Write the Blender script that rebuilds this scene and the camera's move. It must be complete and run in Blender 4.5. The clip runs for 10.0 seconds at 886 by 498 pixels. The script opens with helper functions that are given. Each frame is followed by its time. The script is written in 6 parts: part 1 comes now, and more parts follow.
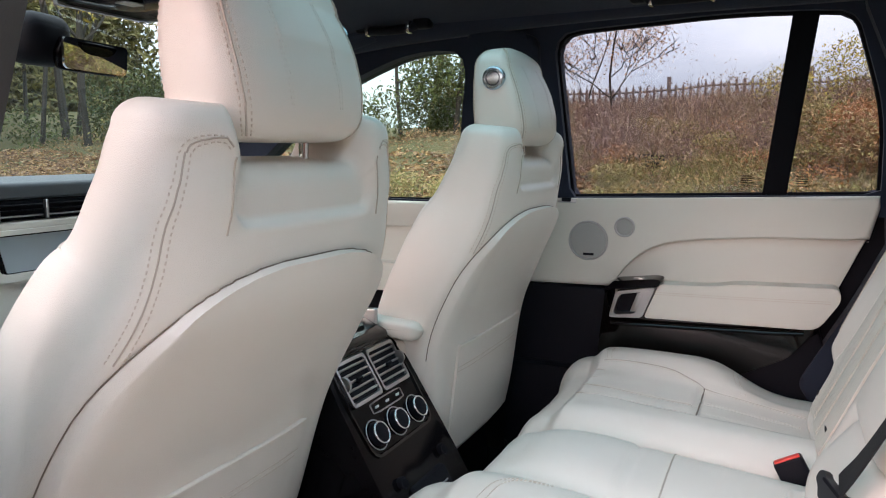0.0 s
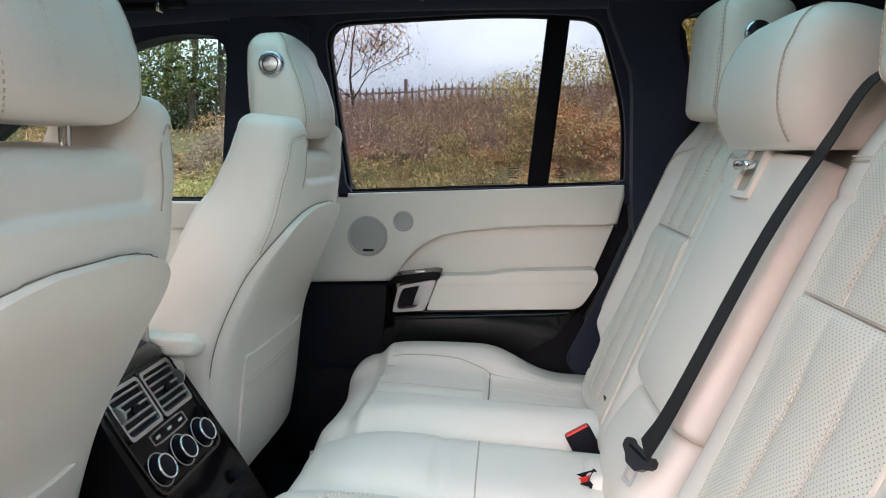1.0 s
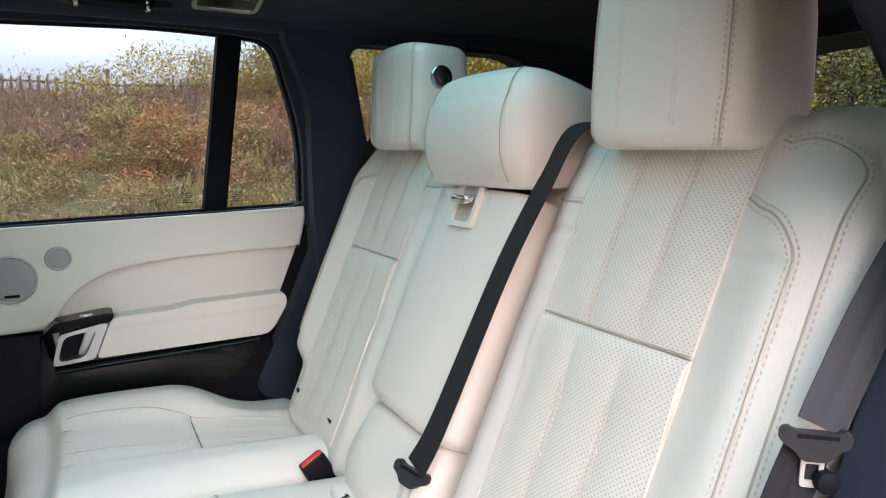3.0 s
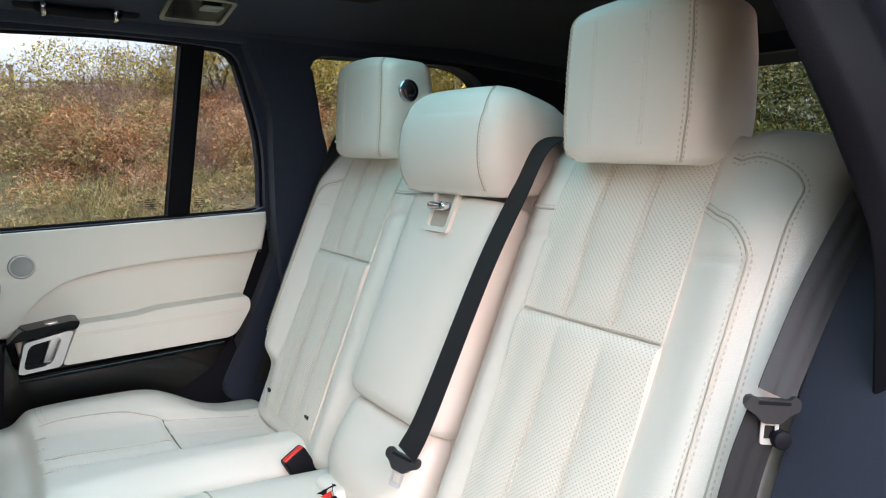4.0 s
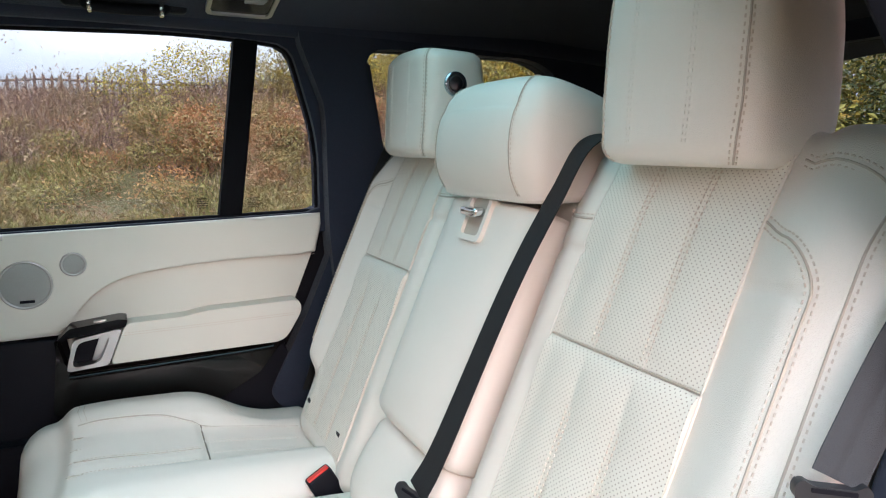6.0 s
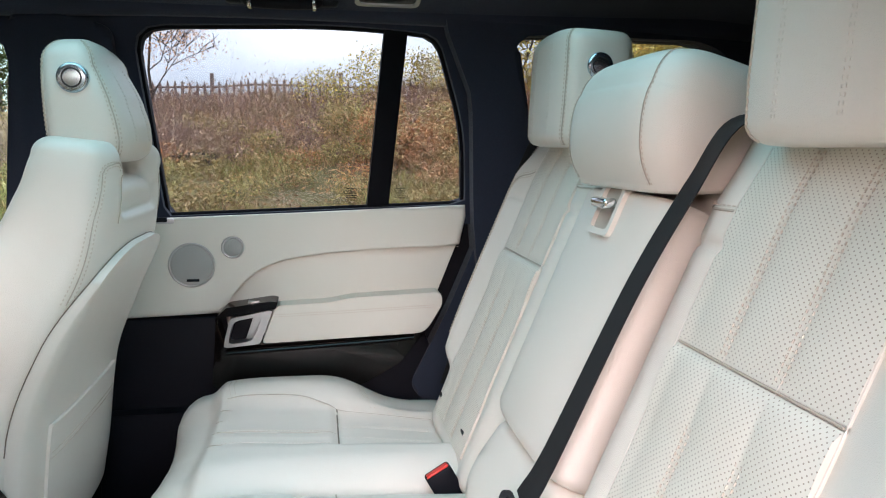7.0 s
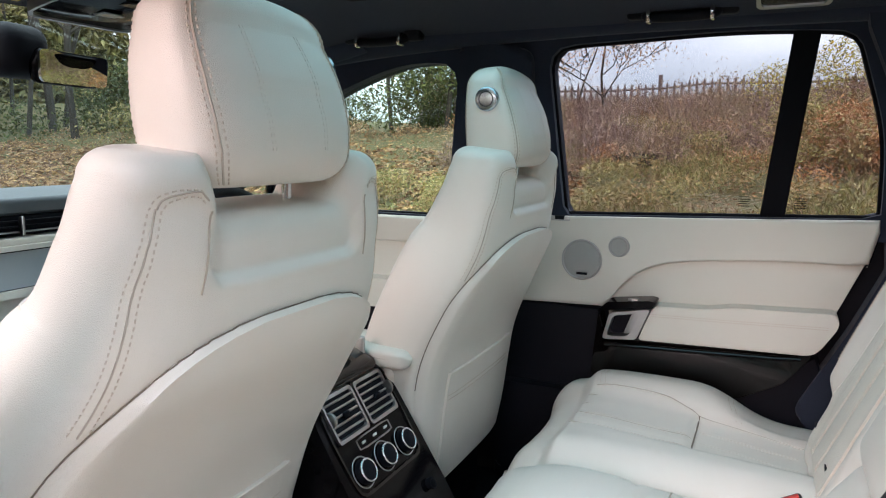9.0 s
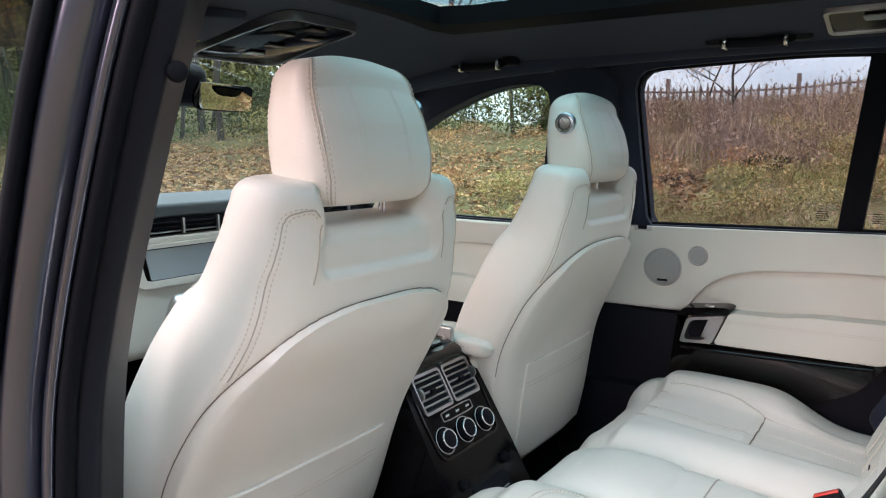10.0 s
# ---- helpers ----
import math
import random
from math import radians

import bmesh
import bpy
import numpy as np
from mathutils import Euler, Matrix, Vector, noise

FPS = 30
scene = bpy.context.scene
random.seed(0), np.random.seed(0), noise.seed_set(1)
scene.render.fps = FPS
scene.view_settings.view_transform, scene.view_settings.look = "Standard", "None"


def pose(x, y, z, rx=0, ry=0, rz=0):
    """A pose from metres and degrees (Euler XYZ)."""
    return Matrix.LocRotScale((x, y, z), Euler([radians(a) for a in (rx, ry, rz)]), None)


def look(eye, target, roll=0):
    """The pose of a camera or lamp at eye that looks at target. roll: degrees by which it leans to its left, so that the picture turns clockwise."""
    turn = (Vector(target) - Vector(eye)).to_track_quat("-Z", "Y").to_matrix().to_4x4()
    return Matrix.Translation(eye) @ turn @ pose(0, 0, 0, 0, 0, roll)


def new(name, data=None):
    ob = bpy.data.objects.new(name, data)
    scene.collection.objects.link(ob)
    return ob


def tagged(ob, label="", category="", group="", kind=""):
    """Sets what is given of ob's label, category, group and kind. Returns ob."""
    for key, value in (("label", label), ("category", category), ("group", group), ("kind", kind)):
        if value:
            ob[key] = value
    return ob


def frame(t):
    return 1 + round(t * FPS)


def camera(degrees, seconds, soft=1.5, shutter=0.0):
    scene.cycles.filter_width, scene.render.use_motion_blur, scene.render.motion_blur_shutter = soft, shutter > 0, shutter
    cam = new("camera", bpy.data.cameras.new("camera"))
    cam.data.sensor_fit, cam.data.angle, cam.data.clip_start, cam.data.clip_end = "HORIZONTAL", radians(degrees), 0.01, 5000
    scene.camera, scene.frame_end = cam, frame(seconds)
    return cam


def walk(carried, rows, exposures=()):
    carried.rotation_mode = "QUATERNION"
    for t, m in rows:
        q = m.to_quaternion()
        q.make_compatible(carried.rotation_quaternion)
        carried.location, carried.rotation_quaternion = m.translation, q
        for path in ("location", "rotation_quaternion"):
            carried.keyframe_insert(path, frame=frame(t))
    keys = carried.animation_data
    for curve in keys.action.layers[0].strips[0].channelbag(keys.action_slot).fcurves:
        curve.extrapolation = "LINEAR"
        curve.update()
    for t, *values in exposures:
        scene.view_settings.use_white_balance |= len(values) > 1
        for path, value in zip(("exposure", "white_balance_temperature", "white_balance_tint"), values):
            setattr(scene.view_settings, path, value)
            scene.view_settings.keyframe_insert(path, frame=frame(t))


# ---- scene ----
cam = camera(64.9, 10.0, soft=1.1)
METRES, EYE, TILT, LEAN, TURN = 1.15, 1.45, -8.0, 0.0, 26.0
ROWS = [
    (0.0, 0.0, 0.0, 0.0, 0.0, 0.0, -0.0),
    (0.5, -0.0319, 0.0277, 0.0016, -11.81, -0.14, 1.74),
    (1.0, -0.0609, 0.0674, -0.0034, -20.71, -0.51, 2.84),
    (1.5, -0.0937, 0.1077, -0.0026, -28.87, -1.01, 3.88),
    (2.0, -0.1205, 0.1341, 0.0076, -37.17, -1.63, 4.81),
    (2.5, -0.1503, 0.1525, 0.0263, -45.83, -2.45, 5.74),
    (3.0, -0.2026, 0.1657, 0.0572, -53.26, -3.21, 6.37),
    (4.5, -0.3252, 0.1877, 0.0806, -60.13, -4.09, 6.84),
    (5.0, -0.2851, 0.1825, 0.0864, -59.78, -4.06, 6.79),
    (6.5, -0.1055, 0.1524, 0.0623, -43.31, -2.35, 5.17),
    (7.0, -0.0709, 0.1497, 0.0538, -35.8, -1.74, 4.33),
    (7.5, -0.0616, 0.1406, 0.0477, -27.51, -1.16, 3.22),
    (8.0, -0.0588, 0.1207, 0.0449, -18.5, -0.75, 2.06),
    (8.5, -0.032, 0.0904, 0.0464, -9.16, -0.52, 0.79),
    (9.0, -0.0004, 0.0373, 0.0518, -0.8, -0.48, -0.37),
    (9.5, 0.0315, -0.0358, 0.0609, 5.58, -0.58, -1.29),
    (10.0, 0.0727, -0.1318, 0.0612, 9.13, -0.62, -1.79),
]
walk(cam, [(t, pose(0, -1.003, EYE, TILT, LEAN, TURN) @ pose(METRES * x, METRES * y, METRES * z, 90 + pitch, roll, yaw)) for t, x, y, z, yaw, pitch, roll in ROWS],
     [(0.0, 1.95, 6250, 15), (1.0, 2.0, 6100, 9), (2.0, 2.15, 6050, 8), (3.0, 2.3, 6050, 7), (4.5, 2.43, 6050, 6), (5.0, 2.45, 6050, 6), (6.5, 2.35, 6050, 8), (7.5, 2.3, 6100, 9), (8.5, 2.1, 6150, 11), (9.5, 2.05, 6150, 11), (10.0, 2.1, 6150, 11)])
# x runs to the rear of the car, y across it from the open door to the far side, z up from the ground

# ---- light ----
world = bpy.data.worlds.new("sky")
scene.world = world
world.use_nodes = True
wn, wl = world.node_tree.nodes, world.node_tree.links
wn.clear()
w_out = wn.new("ShaderNodeOutputWorld")
w_bg = wn.new("ShaderNodeBackground")
w_sky = wn.new("ShaderNodeTexSky")
w_sky.sky_type, w_sky.sun_disc = "NISHITA", False
w_sky.sun_elevation, w_sky.sun_rotation = radians(15), radians(197)
w_dim = wn.new("ShaderNodeMix")
w_dim.data_type, w_dim.blend_type = "RGBA", "MULTIPLY"
w_dim.inputs[0].default_value = 1.0
w_dim.inputs[7].default_value = (0.1, 0.1, 0.1, 1)
w_co = wn.new("ShaderNodeTexCoord")
w_map = wn.new("ShaderNodeMapping")
w_map.inputs["Scale"].default_value = (1.0, 1.0, 3.2)
w_noise = wn.new("ShaderNodeTexNoise")
w_noise.inputs["Scale"].default_value, w_noise.inputs["Detail"].default_value = 3.2, 7
w_ramp = wn.new("ShaderNodeValToRGB")
w_ramp.color_ramp.elements[0].position, w_ramp.color_ramp.elements[0].color = 0.33, (0.74, 0.84, 0.96, 1)
w_ramp.color_ramp.elements[1].position, w_ramp.color_ramp.elements[1].color = 0.68, (1.20, 1.28, 1.32, 1)
# an overcast sky is three times as bright overhead as at the horizon
w_sep = wn.new("ShaderNodeSeparateXYZ")
w_grad = wn.new("ShaderNodeMapRange")
w_grad.inputs["From Min"].default_value, w_grad.inputs["From Max"].default_value = 0.0, 1.0
w_grad.inputs["To Min"].default_value, w_grad.inputs["To Max"].default_value = 0.36, 1.60
w_mul = wn.new("ShaderNodeVectorMath")
w_mul.operation = "SCALE"
w_mix = wn.new("ShaderNodeMix")
w_mix.data_type = "RGBA"
w_mix.inputs[0].default_value = 0.93
wl.new(w_co.outputs["Generated"], w_map.inputs["Vector"])
wl.new(w_map.outputs[0], w_noise.inputs["Vector"])
wl.new(w_noise.outputs["Fac"], w_ramp.inputs["Fac"])
wl.new(w_co.outputs["Generated"], w_sep.inputs[0])
wl.new(w_sep.outputs["Z"], w_grad.inputs["Value"])
wl.new(w_ramp.outputs[0], w_mul.inputs[0])
wl.new(w_grad.outputs["Result"], w_mul.inputs["Scale"])
wl.new(w_sky.outputs[0], w_dim.inputs[6])
wl.new(w_dim.outputs[2], w_mix.inputs[6])
wl.new(w_mul.outputs[0], w_mix.inputs[7])
wl.new(w_mix.outputs[2], w_bg.inputs["Color"])
w_bg.inputs["Strength"].default_value = 1.0
wl.new(w_bg.outputs[0], w_out.inputs["Surface"])
# overcast: this wide low sun stands in for warm light off the near wood
sun = new("sun", bpy.data.lights.new("sun", "SUN"))
sun.data.energy, sun.data.angle, sun.data.color = 0.95, radians(50), (1.0, 0.61, 0.53)
sun.matrix_world = look((-1.7, -5.5, 2.55), (0, 0, 1))


# ---- materials ----
def socket(n, name, value):
    n.inputs[name].default_value = value


def material(name, colour, rough=0.5, metal=0.0, grain=0.0, scale=60, bump=0.0, bump_scale=300, stain=0.0, stain_scale=5,
             colour2=None, coat=0.0, cells=False, spec=0.5, islands=0.0, sheen=0.0, soft=0.0):
    """A surface with a base colour, variation at two scales and fine relief, in object space."""
    m = bpy.data.materials.new(name)
    m.use_nodes = True
    n, l = m.node_tree.nodes, m.node_tree.links
    b = n["Principled BSDF"]
    socket(b, "Roughness", rough), socket(b, "Metallic", metal), socket(b, "Coat Weight", coat), socket(b, "Specular IOR Level", spec)
    socket(b, "Coat Roughness", 0.05), socket(b, "Sheen Weight", sheen)
    co = n.new("ShaderNodeTexCoord")
    dark = colour2 or tuple(c * 0.72 for c in colour)
    mix = n.new("ShaderNodeMix")
    mix.data_type = "RGBA"
    mix.inputs[6].default_value, mix.inputs[7].default_value = (*colour, 1), (*dark, 1)
    a = n.new("ShaderNodeTexNoise")
    socket(a, "Scale", scale), socket(a, "Detail", 5)
    c = n.new("ShaderNodeTexNoise")
    socket(c, "Scale", stain_scale), socket(c, "Detail", 4)
    l.new(co.outputs["Object"], a.inputs["Vector"]), l.new(co.outputs["Object"], c.inputs["Vector"])
    m1 = n.new("ShaderNodeMath")
    m1.operation = "MULTIPLY_ADD"
    l.new(a.outputs["Fac"], m1.inputs[0])
    m1.inputs[1].default_value, m1.inputs[2].default_value = grain * 2, -grain * 0.5
    m2 = n.new("ShaderNodeMath")
    m2.operation, m2.use_clamp = "MULTIPLY_ADD", True
    l.new(c.outputs["Fac"], m2.inputs[0])
    m2.inputs[1].default_value = stain * 2
    l.new(m1.outputs[0], m2.inputs[2])
    fac = m2
    if islands:
        g = n.new("ShaderNodeNewGeometry")
        m3 = n.new("ShaderNodeMath")
        m3.operation, m3.use_clamp = "MULTIPLY_ADD", True
        l.new(g.outputs["Random Per Island"], m3.inputs[0])
        m3.inputs[1].default_value = islands
        l.new(m2.outputs[0], m3.inputs[2])
        fac = m3
    l.new(fac.outputs[0], mix.inputs[0])
    l.new(mix.outputs[2], b.inputs["Base Color"])
    if bump:
        if cells:
            t = n.new("ShaderNodeTexVoronoi")
            socket(t, "Scale", bump_scale)
            outlet = t.outputs["Distance"]
        else:
            t = n.new("ShaderNodeTexNoise")
            socket(t, "Scale", bump_scale), socket(t, "Detail", 3)
            outlet = t.outputs["Fac"]
        l.new(co.outputs["Object"], t.inputs["Vector"])
        bp = n.new("ShaderNodeBump")
        socket(bp, "Strength", bump), socket(bp, "Distance", 0.001)
        l.new(outlet, bp.inputs["Height"])
        if soft:
            t2 = n.new("ShaderNodeTexNoise")
            socket(t2, "Scale", 11), socket(t2, "Detail", 2)
            l.new(co.outputs["Object"], t2.inputs["Vector"])
            b2 = n.new("ShaderNodeBump")
            socket(b2, "Strength", soft), socket(b2, "Distance", 0.02)
            l.new(t2.outputs["Fac"], b2.inputs["Height"])
            l.new(b2.outputs[0], bp.inputs["Normal"])
        l.new(bp.outputs[0], b.inputs["Normal"])
    return m


def perforated(name, colour):
    """Leather with staggered rows of pierced holes, 5 mm apart."""
    m = material(name, colour, rough=0.5, grain=0.15, scale=40, stain=0.08, stain_scale=6)
    n, l = m.node_tree.nodes, m.node_tree.links
    b = n["Principled BSDF"]
    co = n.new("ShaderNodeTexCoord")
    sep = n.new("ShaderNodeSeparateXYZ")
    l.new(co.outputs["Object"], sep.inputs[0])

    def op(kind, p, q=None, r=None):
        k = n.new("ShaderNodeMath")
        k.operation = kind
        for i, v in enumerate((p, q, r)):
            if v is None:
                continue
            if isinstance(v, (int, float)):
                k.inputs[i].default_value = v
            else:
                l.new(v, k.inputs[i])
        return k.outputs[0]

    long = op("ADD", op("MULTIPLY", sep.outputs["X"], 0.4), sep.outputs["Z"])
    p, q = op("MULTIPLY", sep.outputs["Y"], 148), op("MULTIPLY", long, 148)
    s, d = op("ADD", p, q), op("SUBTRACT", p, q)
    fx, fy = op("SUBTRACT", op("FRACT", s), 0.5), op("SUBTRACT", op("FRACT", d), 0.5)
    r = op("SQRT", op("ADD", op("MULTIPLY", fx, fx), op("MULTIPLY", fy, fy)))
    hole = op("LESS_THAN", r, 0.17)
    old = b.inputs["Base Color"].links[0].from_socket
    mix = n.new("ShaderNodeMix")
    mix.data_type = "RGBA"
    mix.inputs[7].default_value = (0.36, 0.31, 0.26, 1)
    l.new(hole, mix.inputs[0]), l.new(old, mix.inputs[6]), l.new(mix.outputs[2], b.inputs["Base Color"])
    return m


def glass(name, tint, shine=1.0):
    """Thin window glass: tinted light straight through, with the reflection that Fresnel gives."""
    m = bpy.data.materials.new(name)
    m.use_nodes = True
    n, l = m.node_tree.nodes, m.node_tree.links
    n.clear()
    o, mix, tr, gl, lw, pw = (n.new("ShaderNode" + k) for k in ("OutputMaterial", "MixShader", "BsdfTransparent", "BsdfGlossy", "LayerWeight", "Math"))
    tr.inputs[0].default_value = (*tint, 1)
    gl.inputs["Roughness"].default_value = 0.02
    lw.inputs["Blend"].default_value = 0.5
    pw.operation = "POWER"
    pw.inputs[1].default_value = 4.0
    ma = n.new("ShaderNodeMath")
    ma.operation = "MULTIPLY_ADD"
    ma.inputs[1].default_value, ma.inputs[2].default_value = 0.7 * shine, 0.02 * shine
    l.new(lw.outputs["Facing"], pw.inputs[0]), l.new(pw.outputs[0], ma.inputs[0])
    l.new(ma.outputs[0], mix.inputs[0]), l.new(tr.outputs[0], mix.inputs[1]), l.new(gl.outputs[0], mix.inputs[2])
    l.new(mix.outputs[0], o.inputs[0])
    return m


LEATHER = material("cream_leather", (0.76, 0.715, 0.655), rough=0.34, soft=0.13, grain=0.12, scale=25, bump=0.3, bump_scale=900, stain=0.10, stain_scale=4, colour2=(0.68, 0.62, 0.535), cells=True)
PERFORATED = perforated("perforated_leather", (0.74, 0.70, 0.62))
THREAD = material("pale_thread", (0.64, 0.56, 0.48), rough=0.7, grain=0.3, scale=400)
SEAM = material("seam_shadow_leather", (0.50, 0.44, 0.37), rough=0.6, grain=0.2, scale=200)
TRIM = material("cream_door_leather", (0.71, 0.695, 0.63), rough=0.42, soft=0.06, grain=0.1, scale=25, bump=0.25, bump_scale=900, stain=0.08, stain_scale=4, colour2=(0.66, 0.62, 0.55), cells=True)
LINING = material("navy_black_fabric", (0.027, 0.033, 0.052), rough=0.95, grain=0.5, scale=300, bump=0.4, bump_scale=1500, spec=0.15, sheen=0.1)
SIDE_TRIM = material("navy_black_moulded_trim", (0.009, 0.010, 0.016), rough=0.5, grain=0.3, scale=120, bump=0.3, bump_scale=1100, spec=0.14)
PANEL = material("navy_grained_side_panel", (0.022, 0.025, 0.038), rough=0.5, grain=0.3, scale=120, bump=0.3, bump_scale=1100, spec=0.15)
PLASTIC = material("black_grained_plastic", (0.0055, 0.006, 0.010), rough=0.55, grain=0.3, scale=100, bump=0.3, bump_scale=1200, spec=0.15)
CARPET = material("black_carpet", (0.006, 0.0065, 0.010), rough=1.0, grain=0.6, scale=250, bump=1.0, bump_scale=700, spec=0.1)
GLOSS = material("gloss_black_veneer", (0.0025, 0.0025, 0.004), rough=0.09, grain=0.4, scale=30, stain=0.4, stain_scale=12, colour2=(0.005, 0.004, 0.0045), spec=0.11)
VENEER = material("dark_wood_veneer", (0.009, 0.007, 0.007), rough=0.07, grain=0.6, scale=14, stain=0.5, stain_scale=30, colour2=(0.003, 0.0025, 0.0025), spec=0.45)
RUBBER = material("black_rubber_seal", (0.0035, 0.004, 0.0065), rough=0.65, grain=0.3, scale=150, bump=0.2, bump_scale=500, spec=0.10)
PAINT = material("dark_grey_car_paint", (0.095, 0.105, 0.15), rough=0.28, metal=0.8, grain=0.2, scale=400, coat=1.0, stain=0.1)
SILVER = material("satin_silver", (0.50, 0.50, 0.50), rough=0.30, metal=1.0, grain=0.1, scale=150)
BUTTON = material("pale_blue_satin_metal", (0.46, 0.55, 0.62), rough=0.2, metal=1.0)
CHROME = material("chrome", (0.75, 0.76, 0.78), rough=0.1, metal=1.0)
GAP = material("dark_joint", (0.20, 0.165, 0.13), rough=0.8, grain=0.3, scale=200)
ROOF_GLASS = glass("dark_roof_glass", (0.42, 0.53, 0.53))
GRILLE = material("silver_speaker_mesh", (0.42, 0.43, 0.42), rough=0.45, metal=0.5, grain=0.4, scale=700, bump=0.6, bump_scale=1400, cells=True)
WEBBING = material("black_belt_webbing", (0.014, 0.014, 0.016), rough=0.75, grain=0.4, scale=500, bump=0.5, bump_scale=1200, spec=0.3)
# lighter copy of the belt webbing, with the door's light put into its colour
WEBBING_LIT = material("lit_belt_webbing", (0.042, 0.045, 0.05), rough=0.7, grain=0.4, scale=500, bump=0.5, bump_scale=1200, spec=0.3)
TONGUE = material("dark_grey_moulded_plastic", (0.02, 0.022, 0.026), rough=0.4, grain=0.2, scale=120)
STEEL = material("bright_steel", (0.62, 0.62, 0.63), rough=0.35, metal=0.5)
RED = material("red_plastic", (0.65, 0.03, 0.02), rough=0.35, grain=0.1)
WHITE_MARK = material("white_print", (0.7, 0.7, 0.68), rough=0.6)
YELLOW = material("yellow_label", (0.75, 0.55, 0.05), rough=0.6)
# the screen is off; the sky's reflection is put into its pale colour
SCREEN = material("screen_glass_painted_sky", (0.42, 0.46, 0.50), rough=0.08, coat=0.5)
LENS = material("smoked_lamp_lens", (0.02, 0.02, 0.022), rough=0.25, spec=0.2, grain=0.2, scale=80)
MIRROR = material("mirror_glass", (0.85, 0.87, 0.88), rough=0.02, metal=1.0)
DASH = material("dark_grey_dash_leather", (0.10, 0.115, 0.13), rough=0.5, grain=0.2, scale=60, bump=0.3, bump_scale=900, cells=True)
TINTED = glass("privacy_glass", (0.62, 0.605, 0.62))
CLEAR = glass("clear_glass", (0.78, 0.84, 0.80))
WINDSCREEN = glass("windscreen_glass", (0.58, 0.64, 0.60))


# ---- building helpers ----
def thing(name, at, label, category, group="", kind=""):
    """An Empty at a thing's base, to hold its parts."""
    ob = new(name)
    ob.empty_display_size = 0.05
    ob.location = at
    return tagged(ob, label, category, group, kind)


def part(name, bm, mat, parent=None, label="", smooth=True, angle=40):
    """Link a bmesh in world coordinates as one mesh object, under a thing or a part."""
    me = bpy.data.meshes.new(name)
    bmesh.ops.recalc_face_normals(bm, faces=bm.faces[:])
    bm.to_mesh(me)
    bm.free()
    me.materials.append(mat)
    if smooth:
        me.shade_smooth()
        me.set_sharp_from_angle(angle=radians(angle))
    ob = new(name, me)
    if parent is not None:
        ob.parent = parent
        ob.matrix_parent_inverse = Matrix.Identity(4) if parent.parent else parent.matrix_basis.inverted()
    if label:
        ob["label"] = label
    if name == "stitching":
        ob["kind"] = "stuff"
    return ob


def seam_part(path, parent, r=0.0014, dark=False):
    """One seam line along a path: a thin tube, a groove's shade put into its darker colour."""
    return part("seam", tube(bmesh.new(), path, r, 5), GAP if dark else SEAM, parent)


def structure(name, bm, mat, label, category, angle=40):
    return tagged(part(name, bm, mat, angle=angle), label, category, kind="structure")


def catmull(points, n):
    """A smooth open curve through points, n steps in all."""
    p = np.array(points, float)
    p = np.vstack([2 * p[0] - p[1], p, 2 * p[-1] - p[-2]])
    out, m = [], len(points) - 1
    for i in range(n + 1):
        s = i / n * m
        k = min(int(s), m - 1)
        f = s - k
        a, b, c, d = p[k], p[k + 1], p[k + 2], p[k + 3]
        out.append(0.5 * (2 * b + (c - a) * f + (2 * a - 5 * b + 4 * c - d) * f * f + (3 * b - a - 3 * c + d) * f ** 3))
    return out


def rounded(points, radii, seg=6):
    """A closed outline with its corners rounded off; one radius for all, or one a corner."""
    out, n = [], len(points)
    for i in range(n):
        a, b, c = (Vector(points[(i + k) % n]) for k in (-1, 0, 1))
        r = radii if isinstance(radii, (int, float)) else radii[i]
        u, v = (a - b), (c - b)
        r = min(r, u.length * 0.48, v.length * 0.48)
        u.normalize(), v.normalize()
        for k in range(seg + 1):
            f = k / seg
            p0, p2 = b + u * r, b + v * r
            out.append((1 - f) ** 2 * p0 + 2 * f * (1 - f) * b + f * f * p2)
    return [tuple(p) for p in out]


def smoothstep(x, a, b):
    f = min(1.0, max(0.0, (x - a) / (b - a)))
    return f * f * (3 - 2 * f)


def prism(bm, outline, put, d0, d1, bevel=0.0, seg=3):
    """A plate: a closed outline of pairs, from depth d0 (the bevelled, seen side) to d1; put(a, b, d) gives the place."""
    front = [bm.verts.new(put(a, b, d0)) for a, b in outline]
    back = [bm.verts.new(put(a, b, d1)) for a, b in outline]
    n = len(outline)
    f = bm.faces.new(front)
    bm.faces.new(back[::-1])
    for i in range(n):
        bm.faces.new((front[i], front[i - 1], back[i - 1], back[i]))
    if bevel:
        bmesh.ops.bevel(bm, geom=list(f.edges), offset=bevel, segments=seg, profile=0.5, affect="EDGES", clamp_overlap=True)
    bmesh.ops.triangulate(bm, faces=[g for g in bm.faces if len(g.verts) > 4], ngon_method="EAR_CLIP")
    return bm


def ring_plate(bm, outer, inner, put, d0, d1):
    """A frame between two loops of as many points, from depth d0 to d1."""
    n = len(outer)
    v = [[bm.verts.new(put(a, b, d)) for a, b in loop] for loop, d in ((outer, d0), (inner, d0), (inner, d1), (outer, d1))]
    for k in range(4):
        p, q = v[k], v[(k + 1) % 4]
        for i in range(n):
            j = (i + 1) % n
            bm.faces.new((p[i], p[j], q[j], q[i]))
    return bm


